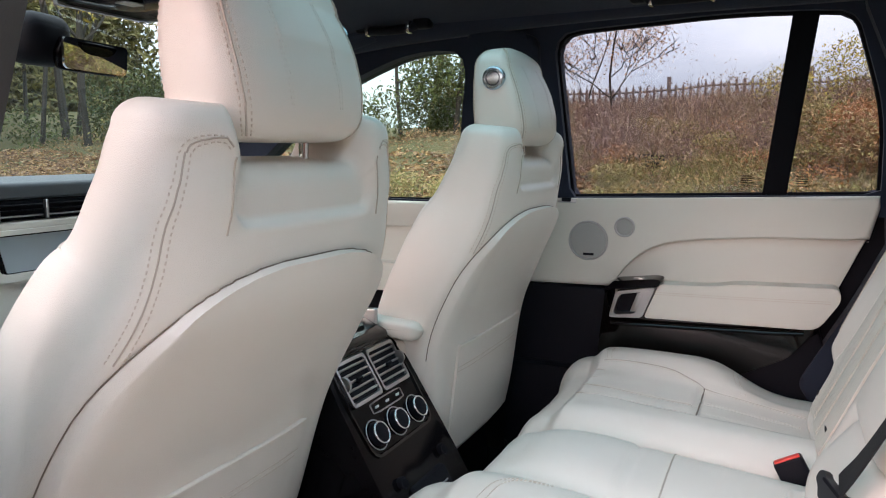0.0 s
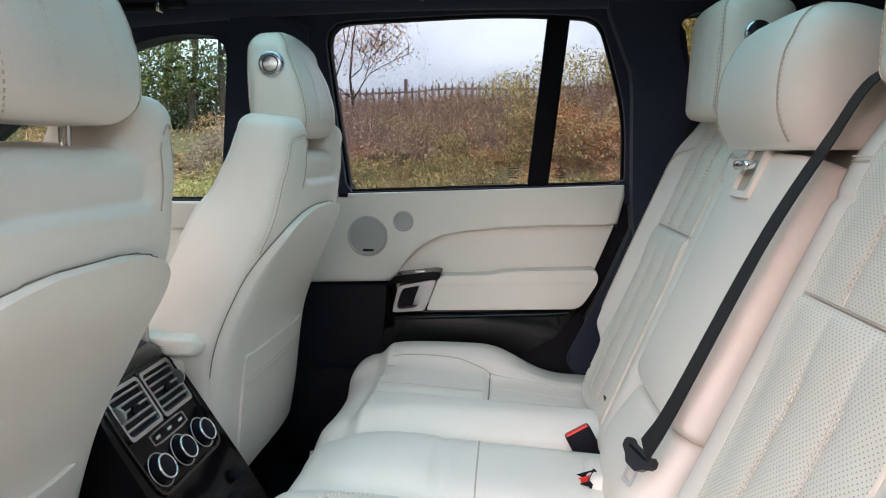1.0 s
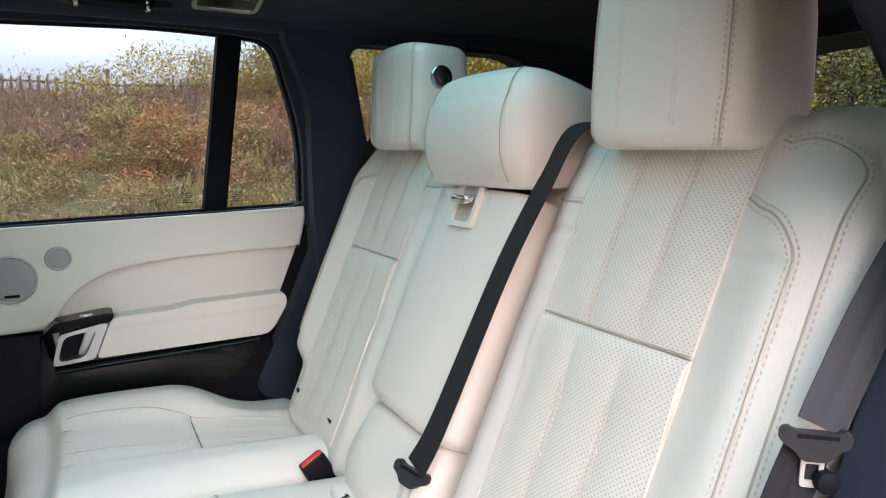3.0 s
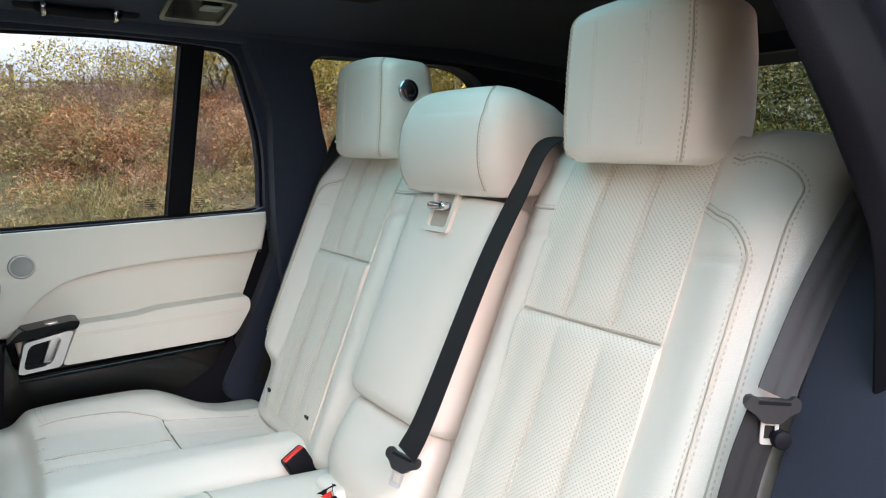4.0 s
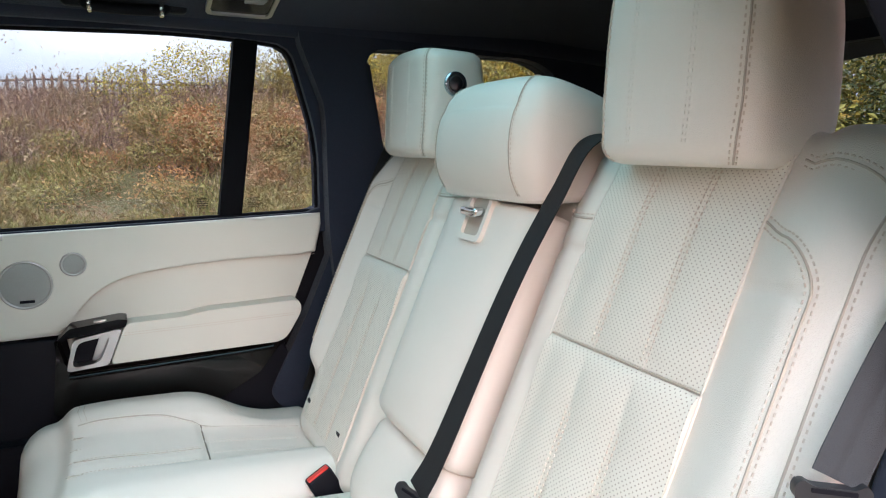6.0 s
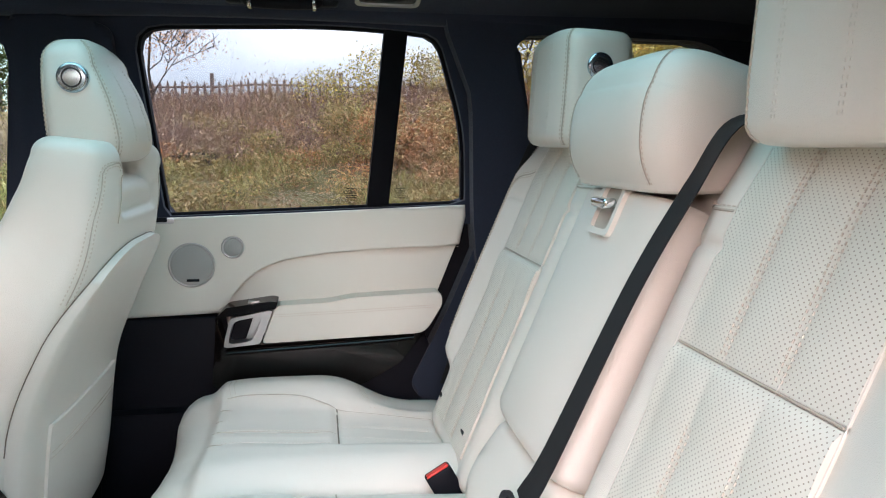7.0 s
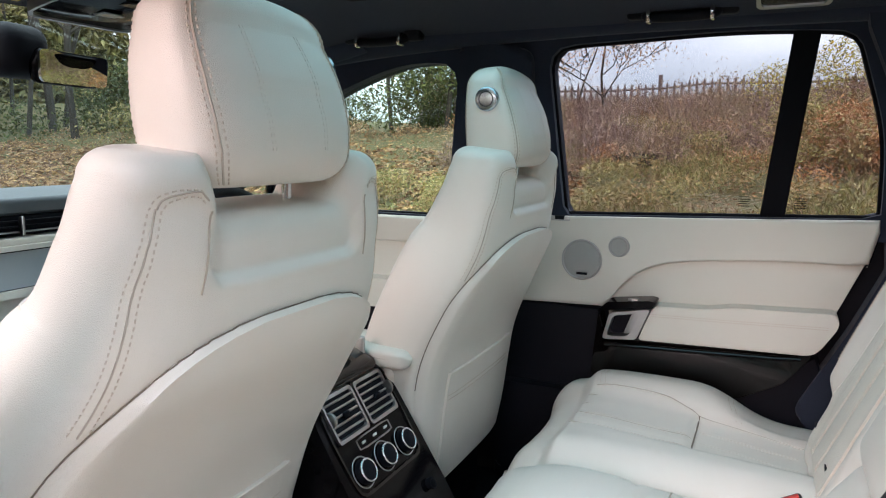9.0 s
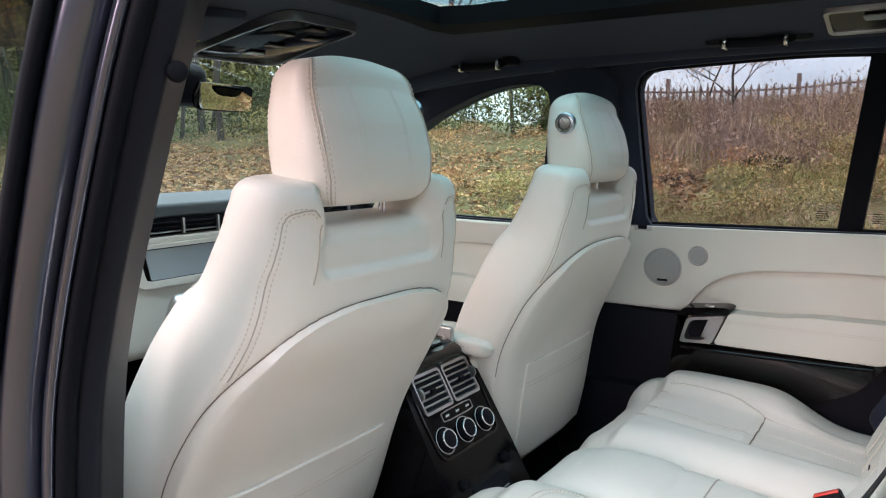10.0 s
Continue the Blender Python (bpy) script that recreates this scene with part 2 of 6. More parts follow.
def resample(loop, n, turn=0.0):
    """n points at even angles round the loop's middle."""
    p = np.array(loop)
    c = (p.min(0) + p.max(0)) / 2
    p = np.vstack([p, p[:1]])
    out = []
    for i in range(n):
        a = turn + 2 * math.pi * i / n
        d = np.array([math.cos(a), math.sin(a)])
        best = None
        for k in range(len(p) - 1):
            e, s = p[k + 1] - p[k], p[k] - c
            det = d[1] * e[0] - d[0] * e[1]
            if abs(det) < 1e-12:
                continue
            t = (s[1] * e[0] - s[0] * e[1]) / det
            w = (d[0] * s[1] - d[1] * s[0]) / det
            if t > 0 and -1e-9 <= w <= 1 + 1e-9:
                best = t if best is None else max(best, t)
        out.append(tuple(c + d * best))
    return out


def tube(bm, path, r, n=8, flat=1.0, up=(0, 0, 1)):
    """A tube along a path; r one radius, or one a point; flat squeezes it along 'up'."""
    pts = [Vector(p) for p in path]
    rings = []
    for i, p in enumerate(pts):
        t = (pts[min(i + 1, len(pts) - 1)] - pts[max(i - 1, 0)]).normalized()
        s = t.cross(Vector(up))
        s = s.normalized() if s.length > 1e-6 else t.orthogonal().normalized()
        w = s.cross(t).normalized()
        k = r[i] if isinstance(r, (list, tuple)) else r
        rings.append([bm.verts.new(p + s * math.cos(a) * k + w * math.sin(a) * k * flat) for a in (2 * math.pi * j / n for j in range(n))])
    for a, b in zip(rings, rings[1:]):
        for j in range(n):
            bm.faces.new((a[j], a[(j + 1) % n], b[(j + 1) % n], b[j]))
    bm.faces.new(rings[0][::-1]), bm.faces.new(rings[-1])
    return bm


def box(bm, centre, size, bevel=0.004, seg=2, turn=None):
    """A block with rounded edges; turn: a rotation matrix."""
    r = bmesh.ops.create_cube(bm, size=1)
    vs = r["verts"]
    for v in vs:
        v.co = Vector((v.co.x * size[0], v.co.y * size[1], v.co.z * size[2]))
        if turn is not None:
            v.co = turn @ v.co
        v.co += Vector(centre)
    if bevel:
        es = list({e for v in vs for e in v.link_edges})
        bmesh.ops.bevel(bm, geom=es, offset=bevel, segments=seg, profile=0.5, affect="EDGES", clamp_overlap=True)
    return bm


def disc(bm, centre, normal, r, depth, bevel=0.003, n=32, seg=2):
    """A flat round body whose face looks along normal."""
    q = Vector(normal).normalized().to_track_quat("Z", "Y").to_matrix().to_4x4()
    m = Matrix.Translation(centre) @ q
    made = bmesh.ops.create_cone(bm, cap_ends=True, segments=n, radius1=r, radius2=r, depth=depth, matrix=m)
    if bevel:
        nz = Vector(normal).normalized()
        top = [e for v in made["verts"] for e in v.link_edges if all((w.co - Vector(centre)).dot(nz) > depth * 0.4 for w in e.verts)]
        bmesh.ops.bevel(bm, geom=list(set(top)), offset=bevel, segments=seg, profile=0.5, affect="EDGES", clamp_overlap=True)
    return bm


def torus(bm, centre, normal, R, r, n=40, k=10):
    q = Vector(normal).normalized().to_track_quat("Z", "Y").to_matrix()
    rings = []
    for i in range(n):
        a = 2 * math.pi * i / n
        rings.append([bm.verts.new(Vector(centre) + q @ Vector(((R + r * math.cos(b)) * math.cos(a), (R + r * math.cos(b)) * math.sin(a), r * math.sin(b)))) for b in (2 * math.pi * j / k for j in range(k))])
    for i in range(n):
        p, s = rings[i], rings[(i + 1) % n]
        for j in range(k):
            bm.faces.new((p[j], s[j], s[(j + 1) % k], p[(j + 1) % k]))
    return bm


class Pad:
    """A cushion: rings across the car (along y) strung on a spine in a plane of one y.
    rows: x, z, y of one side, y of the other, depth to the front, depth to the back. The front is to the left of the way along the spine as seen
    with y away from the viewer. press(u, v, front) gives what is added along the front's normal and along the spine."""

    def __init__(self, rows, power=3.0, m=40, ends=(0.03, 0.03), press=None, flip=1):
        self.rows = np.array(catmull(rows, m))
        self.m, self.p, self.ends, self.press, self.flip = m, power, ends, press, flip

    def row(self, v):
        s = min(max(v, 0), 1) * self.m
        k = min(int(s), self.m - 1)
        r = self.rows[k] * (1 - (s - k)) + self.rows[k + 1] * (s - k)
        a, b = self.rows[max(k - 1, 0)], self.rows[min(k + 2, self.m)]
        t = Vector((b[0] - a[0], 0, b[1] - a[1])).normalized()
        nrm = Vector((-t.z, 0, t.x)) * self.flip
        return r, t, nrm

    def at(self, u, v, side=1, lift=0.0, shrink=0.0, along=0.0):
        r, t, nrm = self.row(v)
        yc, a = (r[2] + r[3]) / 2, max(abs(r[3] - r[2]) / 2 - shrink, 0.001)
        d = max((r[4] if side > 0 else r[5]) - shrink, 0.001)
        u = max(-1.0, min(1.0, u))
        h = (1 - abs(u) ** self.p) ** (1 / self.p)
        k = d * h * (1 if side > 0 else -1)
        dn = dt = 0.0
        if self.press:
            dn, dt = self.press(u, v, side > 0)
            dn *= min(1.0, h * 1.6)
        return Vector((r[0], yc + a * u, r[1])) + nrm * (k + dn + lift * (1 if side > 0 else -1)) + t * (along + dt)

    def on(self, y, value, axis=2, side=1, lift=0.0):
        """The place on the surface at that y and that height (axis 2) or that x (axis 0)."""
        lo, hi = 0.0, 1.0

        def u_of(v):
            r = self.row(v)[0]
            return (y - (r[2] + r[3]) / 2) / (abs(r[3] - r[2]) / 2)

        rising = self.at(u_of(1), 1, side)[axis] > self.at(u_of(0), 0, side)[axis]
        for _ in range(24):
            mid = (lo + hi) / 2
            if (self.at(u_of(mid), mid, side)[axis] < value) == rising:
                lo = mid
            else:
                hi = mid
        return self.at(u_of(lo), lo, side, lift)

    def mesh(self, n=64):
        bm = bmesh.new()
        us = []
        for j in range(n):
            a = 2 * math.pi * (j + 0.5) / n
            c = math.cos(a)
            us.append((math.copysign(abs(c) ** (2 / self.p), c), 1 if math.sin(a) > 0 else -1))
        rings = []

        def ring(v, shrink=0.0, along=0.0):
            rings.append([bm.verts.new(self.at(u, v, s, 0.0, shrink, along)) for u, s in us])

        k = 6
        for i in range(k):
            f = math.pi / 2 * i / k
            ring(0, self.ends[0] * (1 - math.sin(f)), -self.ends[0] * math.cos(f))
        for i in range(self.m + 1):
            ring(i / self.m)
        for i in range(1, k + 1):
            f = math.pi / 2 * i / k
            ring(1, self.ends[1] * (1 - math.cos(f)), self.ends[1] * math.sin(f))
        for p, q in zip(rings, rings[1:]):
            for j in range(n):
                bm.faces.new((p[j], p[(j + 1) % n], q[(j + 1) % n], q[j]))
        for loop in (rings[0][::-1], rings[-1]):
            half = n // 2
            for j in range(half - 1):
                a, b, c, d = loop[j], loop[j + 1], loop[n - 2 - j], loop[n - 1 - j]
                bm.faces.new((a, b, c, d) if c is not b else (a, b, d))
        return bm

    def patch(self, y0, y1, v0, v1, side=1, lift=0.003, nu=24, nv=30, press=None):
        """A panel laid on the surface between two y and two stations, with turned-in edges."""
        bm = bmesh.new()
        grid = []
        fine = [0.0, 0.004] + [k / (nv - 2) for k in range(1, nv - 2)] + [0.996, 1.0]
        wide = [0.0, 0.01] + [k / (nu - 2) for k in range(1, nu - 2)] + [0.99, 1.0]
        for i in range(nv + 1):
            v = v0 + (v1 - v0) * fine[i]
            r = self.row(v)[0]
            line = []
            for j in range(nu + 1):
                y = (y0(v) if callable(y0) else y0) * (1 - wide[j]) + (y1(v) if callable(y1) else y1) * wide[j]
                u = (y - (r[2] + r[3]) / 2) / (abs(r[3] - r[2]) / 2)
                edge = min(i, nv - i) / nv, min(j, nu - j) / nu
                e = lift if min(edge) > 0 else -0.008
                e += press(wide[j], fine[i]) if press and min(edge) > 0 else 0
                line.append(bm.verts.new(self.at(u, v, side, e)))
            grid.append(line)
        for a, b in zip(grid, grid[1:]):
            for j in range(nu):
                bm.faces.new((a[j], a[j + 1], b[j + 1], b[j]))
        return bm


def stitches(bm, path, length=0.0034, gap=0.0036, r=0.0009):
    """Short thread stitches along a path."""
    pts = [Vector(p) for p in path]
    d = [0.0]
    for a, b in zip(pts, pts[1:]):
        d.append(d[-1] + (b - a).length)

    def at(s):
        for i in range(len(d) - 1):
            if s <= d[i + 1]:
                return pts[i].lerp(pts[i + 1], (s - d[i]) / max(d[i + 1] - d[i], 1e-9))
        return pts[-1]

    s = 0.0
    while s + length < d[-1]:
        tube(bm, [at(s), at(s + length)], r, n=5)
        s += length + gap
    return bm


def side_put(mirror=1, base=0.745, lean=0.12):
    """Places on the car's side: pairs are x and z; depth runs outwards; above the sill the side leans in."""
    def put(a, b, d):
        return Vector((a, mirror * (base + d - max(0.0, b - 1.34) * lean), b))
    return put


# ---- the car's shell ----
FAR = side_put(1)
NEAR = side_put(-1)


def roof_z(x, y):
    """The headlining's height."""
    z = 1.840 - 0.066 * abs(y / 0.62) ** 2.6
    return z - 0.075 * max(0.0, (-0.85 - x) / 0.5) ** 1.5 - 0.10 * max(0.0, (x - 0.7) / 0.7) ** 2


def floor_and_roof():
    bm = bmesh.new()
    box(bm, (-0.75, 0, 0.60), (2.9, 1.5, 0.04), 0.005)
    box(bm, (-0.85, 0, 0.66), (1.5, 0.26, 0.1), 0.03)
    structure("floor", bm, CARPET, "black carpeted car floor with a raised tunnel", "floor")
    # headlining with the opening of the glass roof
    bm = bmesh.new()
    xs = [-1.36, -1.2, -1.05, -0.93, -0.9, -0.5, -0.1, 0.3, 0.34, 0.7, 1.1, 1.4]
    ys = [-0.66, -0.6, -0.5, -0.42, -0.345, -0.2, 0.0, 0.2, 0.345, 0.42, 0.5, 0.6, 0.66]

    v = {(i, j): bm.verts.new((x, y, roof_z(x, y))) for i, x in enumerate(xs) for j, y in enumerate(ys)}
    for i in range(len(xs) - 1):
        for j in range(len(ys) - 1):
            if 4 <= i < 7 and 4 <= j < 8:
                continue
            bm.faces.new((v[i, j], v[i + 1, j], v[i + 1, j + 1], v[i, j + 1]))
    made = bmesh.ops.extrude_face_region(bm, geom=bm.faces[:])
    bmesh.ops.translate(bm, vec=(0, 0, 0.035), verts=[g for g in made["geom"] if isinstance(g, bmesh.types.BMVert)])
    structure("ceiling", bm, LINING, "dark navy fabric headlining with a glass roof opening", "headlining")
    bm = bmesh.new()
    box(bm, (-0.3, 0, 1.882), (1.34, 0.86, 0.006), 0)
    ob = structure("window_roof", bm, ROOF_GLASS, "tinted panoramic glass roof panel", "glass roof")
    bm = bmesh.new()
    ring_plate(bm, resample(rounded([(-0.925, -0.40), (0.34, -0.40), (0.34, 0.40), (-0.925, 0.40)], 0.06), 64), resample(rounded([(-0.875, -0.325), (0.29, -0.325), (0.29, 0.325), (-0.875, 0.325)], 0.05), 64),
               lambda a, b, d: Vector((a, b, roof_z(-0.5, b) + d)), -0.006, 0.036)
    structure("trim_roof_opening", bm, RUBBER, "black rubber surround of the glass roof", "trim")


def rear_window_loop(k=0.0):
    return rounded([(-0.487 - k, 1.335 - k), (0.187 + k, 1.358 - k), (0.180 + k, 1.53), (0.114 + k, 1.737 + k), (-0.11, 1.750 + k), (-0.527 - k, 1.735 + k)], [0.012, 0.015, 0.07, 0.04, 0.2, 0.06], 7)


def cargo_window_loop(k=0.0):
    return rounded([(0.375 - k, 1.36 - k), (0.90 + k, 1.36 - k), (0.80 + k, 1.70 + k), (0.72, 1.735 + k), (0.30, 1.735 + k), (0.272 - k, 1.70 + k)], [0.03, 0.05, 0.08, 0.06, 0.03, 0.05], 6)


def front_window_loop(k=0.0):
    return rounded([(-1.62 - k, 1.315 - k), (-0.81 + k, 1.315 - k), (-0.755 + k, 1.712 + k), (-0.93, 1.712 + k), (-1.2 - k, 1.62 + k)], [0.03, 0.02, 0.07, 0.1, 0.2], 7)


def pane(name, loop, put, mat, label, d=0.02):
    bm = bmesh.new()
    prism(bm, loop, put, d, d + 0.004)
    ob = structure(name, bm, mat, label, "car window", angle=20)
    ob.visible_shadow = False
    return ob


def side_wall(put, name, where):
    """Dark pillar trims round the windows of one side; the near side has only its rear part, as its door stands open."""
    def plate(nm, loop, outer, lab, d=(0.0, 0.05), mat=LINING):
        bm = bmesh.new()
        ring_plate(bm, resample(outer, 96), resample(loop, 96), put, *d)
        return structure(nm, bm, mat, lab, "pillar trim", angle=50)

    e = 0.0 if where == "far" else 0.06
    plate("wall_" + name + "_cargo", cargo_window_loop(), [(0.235 + e, 0.95), (1.4, 0.95), (1.4, 1.80), (0.10 + e, 1.80), (0.185 + e, 1.6), (0.20 + e, 1.3)], "dark fabric trimmed rear pillar round the cargo window", (-0.055, 0.02), LINING if where == "far" else RUBBER)
    if where == "far":
        plate("wall_far_rear_door", rear_window_loop(), [(-0.66, 1.31), (0.27, 1.31), (0.27, 1.5), (0.225, 1.84), (-0.66, 1.84)], "black door frame and pillar trim round the rear window", (-0.012, 0.06))
        plate("wall_far_front_door", front_window_loop(), [(-1.95, 1.285), (-0.663, 1.285), (-0.663, 1.84), (-0.95, 1.84), (-1.36, 1.70)], "black door frame and pillar trim round the front window", (-0.012, 0.06))
        bm = bmesh.new()
        prism(bm, rounded([(-0.78, 1.30), (-0.545, 1.30), (-0.56, 1.73), (-0.745, 1.76)], 0.03), put, -0.035, 0.0, 0.015)
        structure("trim_pillar_middle", bm, LINING, "dark fabric middle pillar trim beside the front seat", "pillar trim")
        # thick roof rail above the doors
        bm = bmesh.new()
        tube(bm, catmull([(-1.42, 0.66, 1.70), (-1.2, 0.665, 1.735), (-0.9, 0.67, 1.765), (-0.4, 0.672, 1.785), (0.2, 0.668, 1.782), (0.8, 0.65, 1.77), (1.35, 0.63, 1.72)], 40), 0.042, 10, 0.8)
        structure("trim_roof_rail_far", bm, LINING, "dark fabric roof rail above the doors", "trim")
        bm = bmesh.new()
        prism(bm, rounded([(0.185, 0.80), (0.36, 0.80), (0.36, 1.40), (0.29, 1.73), (0.215, 1.74), (0.245, 1.56), (0.235, 1.33), (0.205, 1.25), (0.15, 1.12), (0.05, 0.92)], 0.03), put, -0.03, 0.02, 0.012)
        structure("trim_pillar_rear_far", bm, LINING, "dark fabric rear pillar trim beside the bench", "pillar trim")


def window_fittings():
    bm = bmesh.new()
    prism(bm, rounded([(-0.044, 1.345), (0.006, 1.347), (0.047, 1.742), (-0.004, 1.744)], 0.004), FAR, 0.004, 0.04, 0.004)
    structure("trim_window_divider", bm, RUBBER, "black bar between the door glass and quarter glass", "trim")
    glazing = pane("window_rear_door", rear_window_loop(0.004), FAR, TINTED, "privacy tinted rear door and quarter glass", 0.024)
    for x in (-0.078, 0.036):
        for k in range(5):
            bm = bmesh.new()
            box(bm, FAR(x, 1.372 + k * 0.0052, 0.022), (0.024, 0.0006, 0.0016), 0)
            part("print", bm, RUBBER, glazing, "faint unreadable print on the glass")
    pane("window_cargo_far", cargo_window_loop(0.004), FAR, TINTED, "privacy tinted cargo side window", -0.02)
    pane("window_cargo_near", cargo_window_loop(0.004), NEAR, TINTED, "privacy tinted cargo side window", -0.02)
    pane("window_front_far", front_window_loop(0.004), FAR, CLEAR, "clear front door side window glass", 0.024)
    # waistline seals
    for nm, pts in (("seal_rear", [(-0.50, 1.333), (-0.2, 1.345), (0.175, 1.357)]), ("seal_front", [(-1.60, 1.313), (-1.2, 1.313), (-0.80, 1.315)])):
        bm = bmesh.new()
        tube(bm, [FAR(a, b, 0.008) for a, b in catmull(pts, 12)], 0.006, 6)
        structure("trim_" + nm, bm, RUBBER, "black rubber waistline seal under the glass", "trim")
    for put, nm in ((FAR, "far"),):
        bm = bmesh.new()
        loop = rear_window_loop(-0.001)
        tube(bm, [put(a, b, 0.012) for a, b in loop + loop[:1]], 0.006, 6)
        structure("trim_seal_" + nm, bm, RUBBER, "black rubber seal round the rear side glass", "trim")


def windscreen_and_tailgate():
    bm = bmesh.new()
    a = [Vector((-1.36, y, 1.742 - 0.05 * (y / 0.6) ** 2)) for y in np.linspace(-0.62, 0.62, 13)]
    b = [Vector((-2.05, y, 1.33)) + Vector((0.18 * (y / 0.7) ** 2, 0, 0)) for y in np.linspace(-0.74, 0.74, 13)]
    va, vb = [bm.verts.new(p) for p in a], [bm.verts.new(p) for p in b]
    for i in range(12):
        bm.faces.new((va[i], va[i + 1], vb[i + 1], vb[i]))
    ob = structure("window_windscreen", bm, WINDSCREEN, "clear raked windscreen glass", "windscreen")
    for s in (-1, 1):
        bm = bmesh.new()
        tube(bm, catmull([(-2.0, s * 0.735, 1.28), (-1.7, s * 0.70, 1.50), (-1.36, s * 0.65, 1.70), (-1.0, s * 0.645, 1.78)], 16), 0.045, 10)
        structure("trim_pillar_front_" + ("near" if s < 0 else "far"), bm, LINING, "dark front pillar trim beside the windscreen", "pillar trim")
    # tailgate with its window
    def put(p, q, d):
        return Vector((1.36 + d - (q - 1.3) * 0.35, p, q))
    loop = rounded([(-0.56, 1.33), (0.56, 1.33), (0.52, 1.745), (-0.52, 1.745)], 0.06)
    bm = bmesh.new()
    ring_plate(bm, resample(rounded([(-0.73, 0.7), (0.73, 0.7), (0.66, 1.86), (-0.66, 1.86)], 0.05), 80), resample(loop, 80), put, 0, 0.06)
    structure("wall_tailgate", bm, LINING, "dark trimmed tailgate frame", "tailgate")
    bm = bmesh.new()
    prism(bm, loop, put, 0.03, 0.034)
    ob = structure("window_tailgate", bm, TINTED, "privacy tinted tailgate window glass", "car window")
    ob.visible_shadow = False
    bm = bmesh.new()
    prism(bm, [(-1.98, 0.56), (1.4, 0.56), (1.4, 1.0), (0.36, 1.0), (0.30, 1.33), (-0.66, 1.30), (-1.98, 1.27)], FAR, 0.035, 0.07)
    structure("wall_far_body", bm, PLASTIC, "dark inner skin of the car's far side", "car body")
    # closed front end of the cabin under the dash
    bm = bmesh.new()
    box(bm, (-1.98, 0, 0.95), (0.06, 1.5, 0.75), 0.01)
    structure("wall_bulkhead", bm, CARPET, "black carpeted bulkhead under the dash", "bulkhead")
    bm = bmesh.new()
    box(bm, (-1.3, -0.78, 0.98), (1.3, 0.04, 0.72), 0.01)
    structure("wall_near_front_door", bm, PLASTIC, "black inner panel of the closed front door", "door panel")
    bm = bmesh.new()
    box(bm, (1.05, 0, 0.95), (0.7, 1.3, 0.03), 0.01)
    structure("floor_cargo", bm, CARPET, "black carpeted boot floor", "floor")


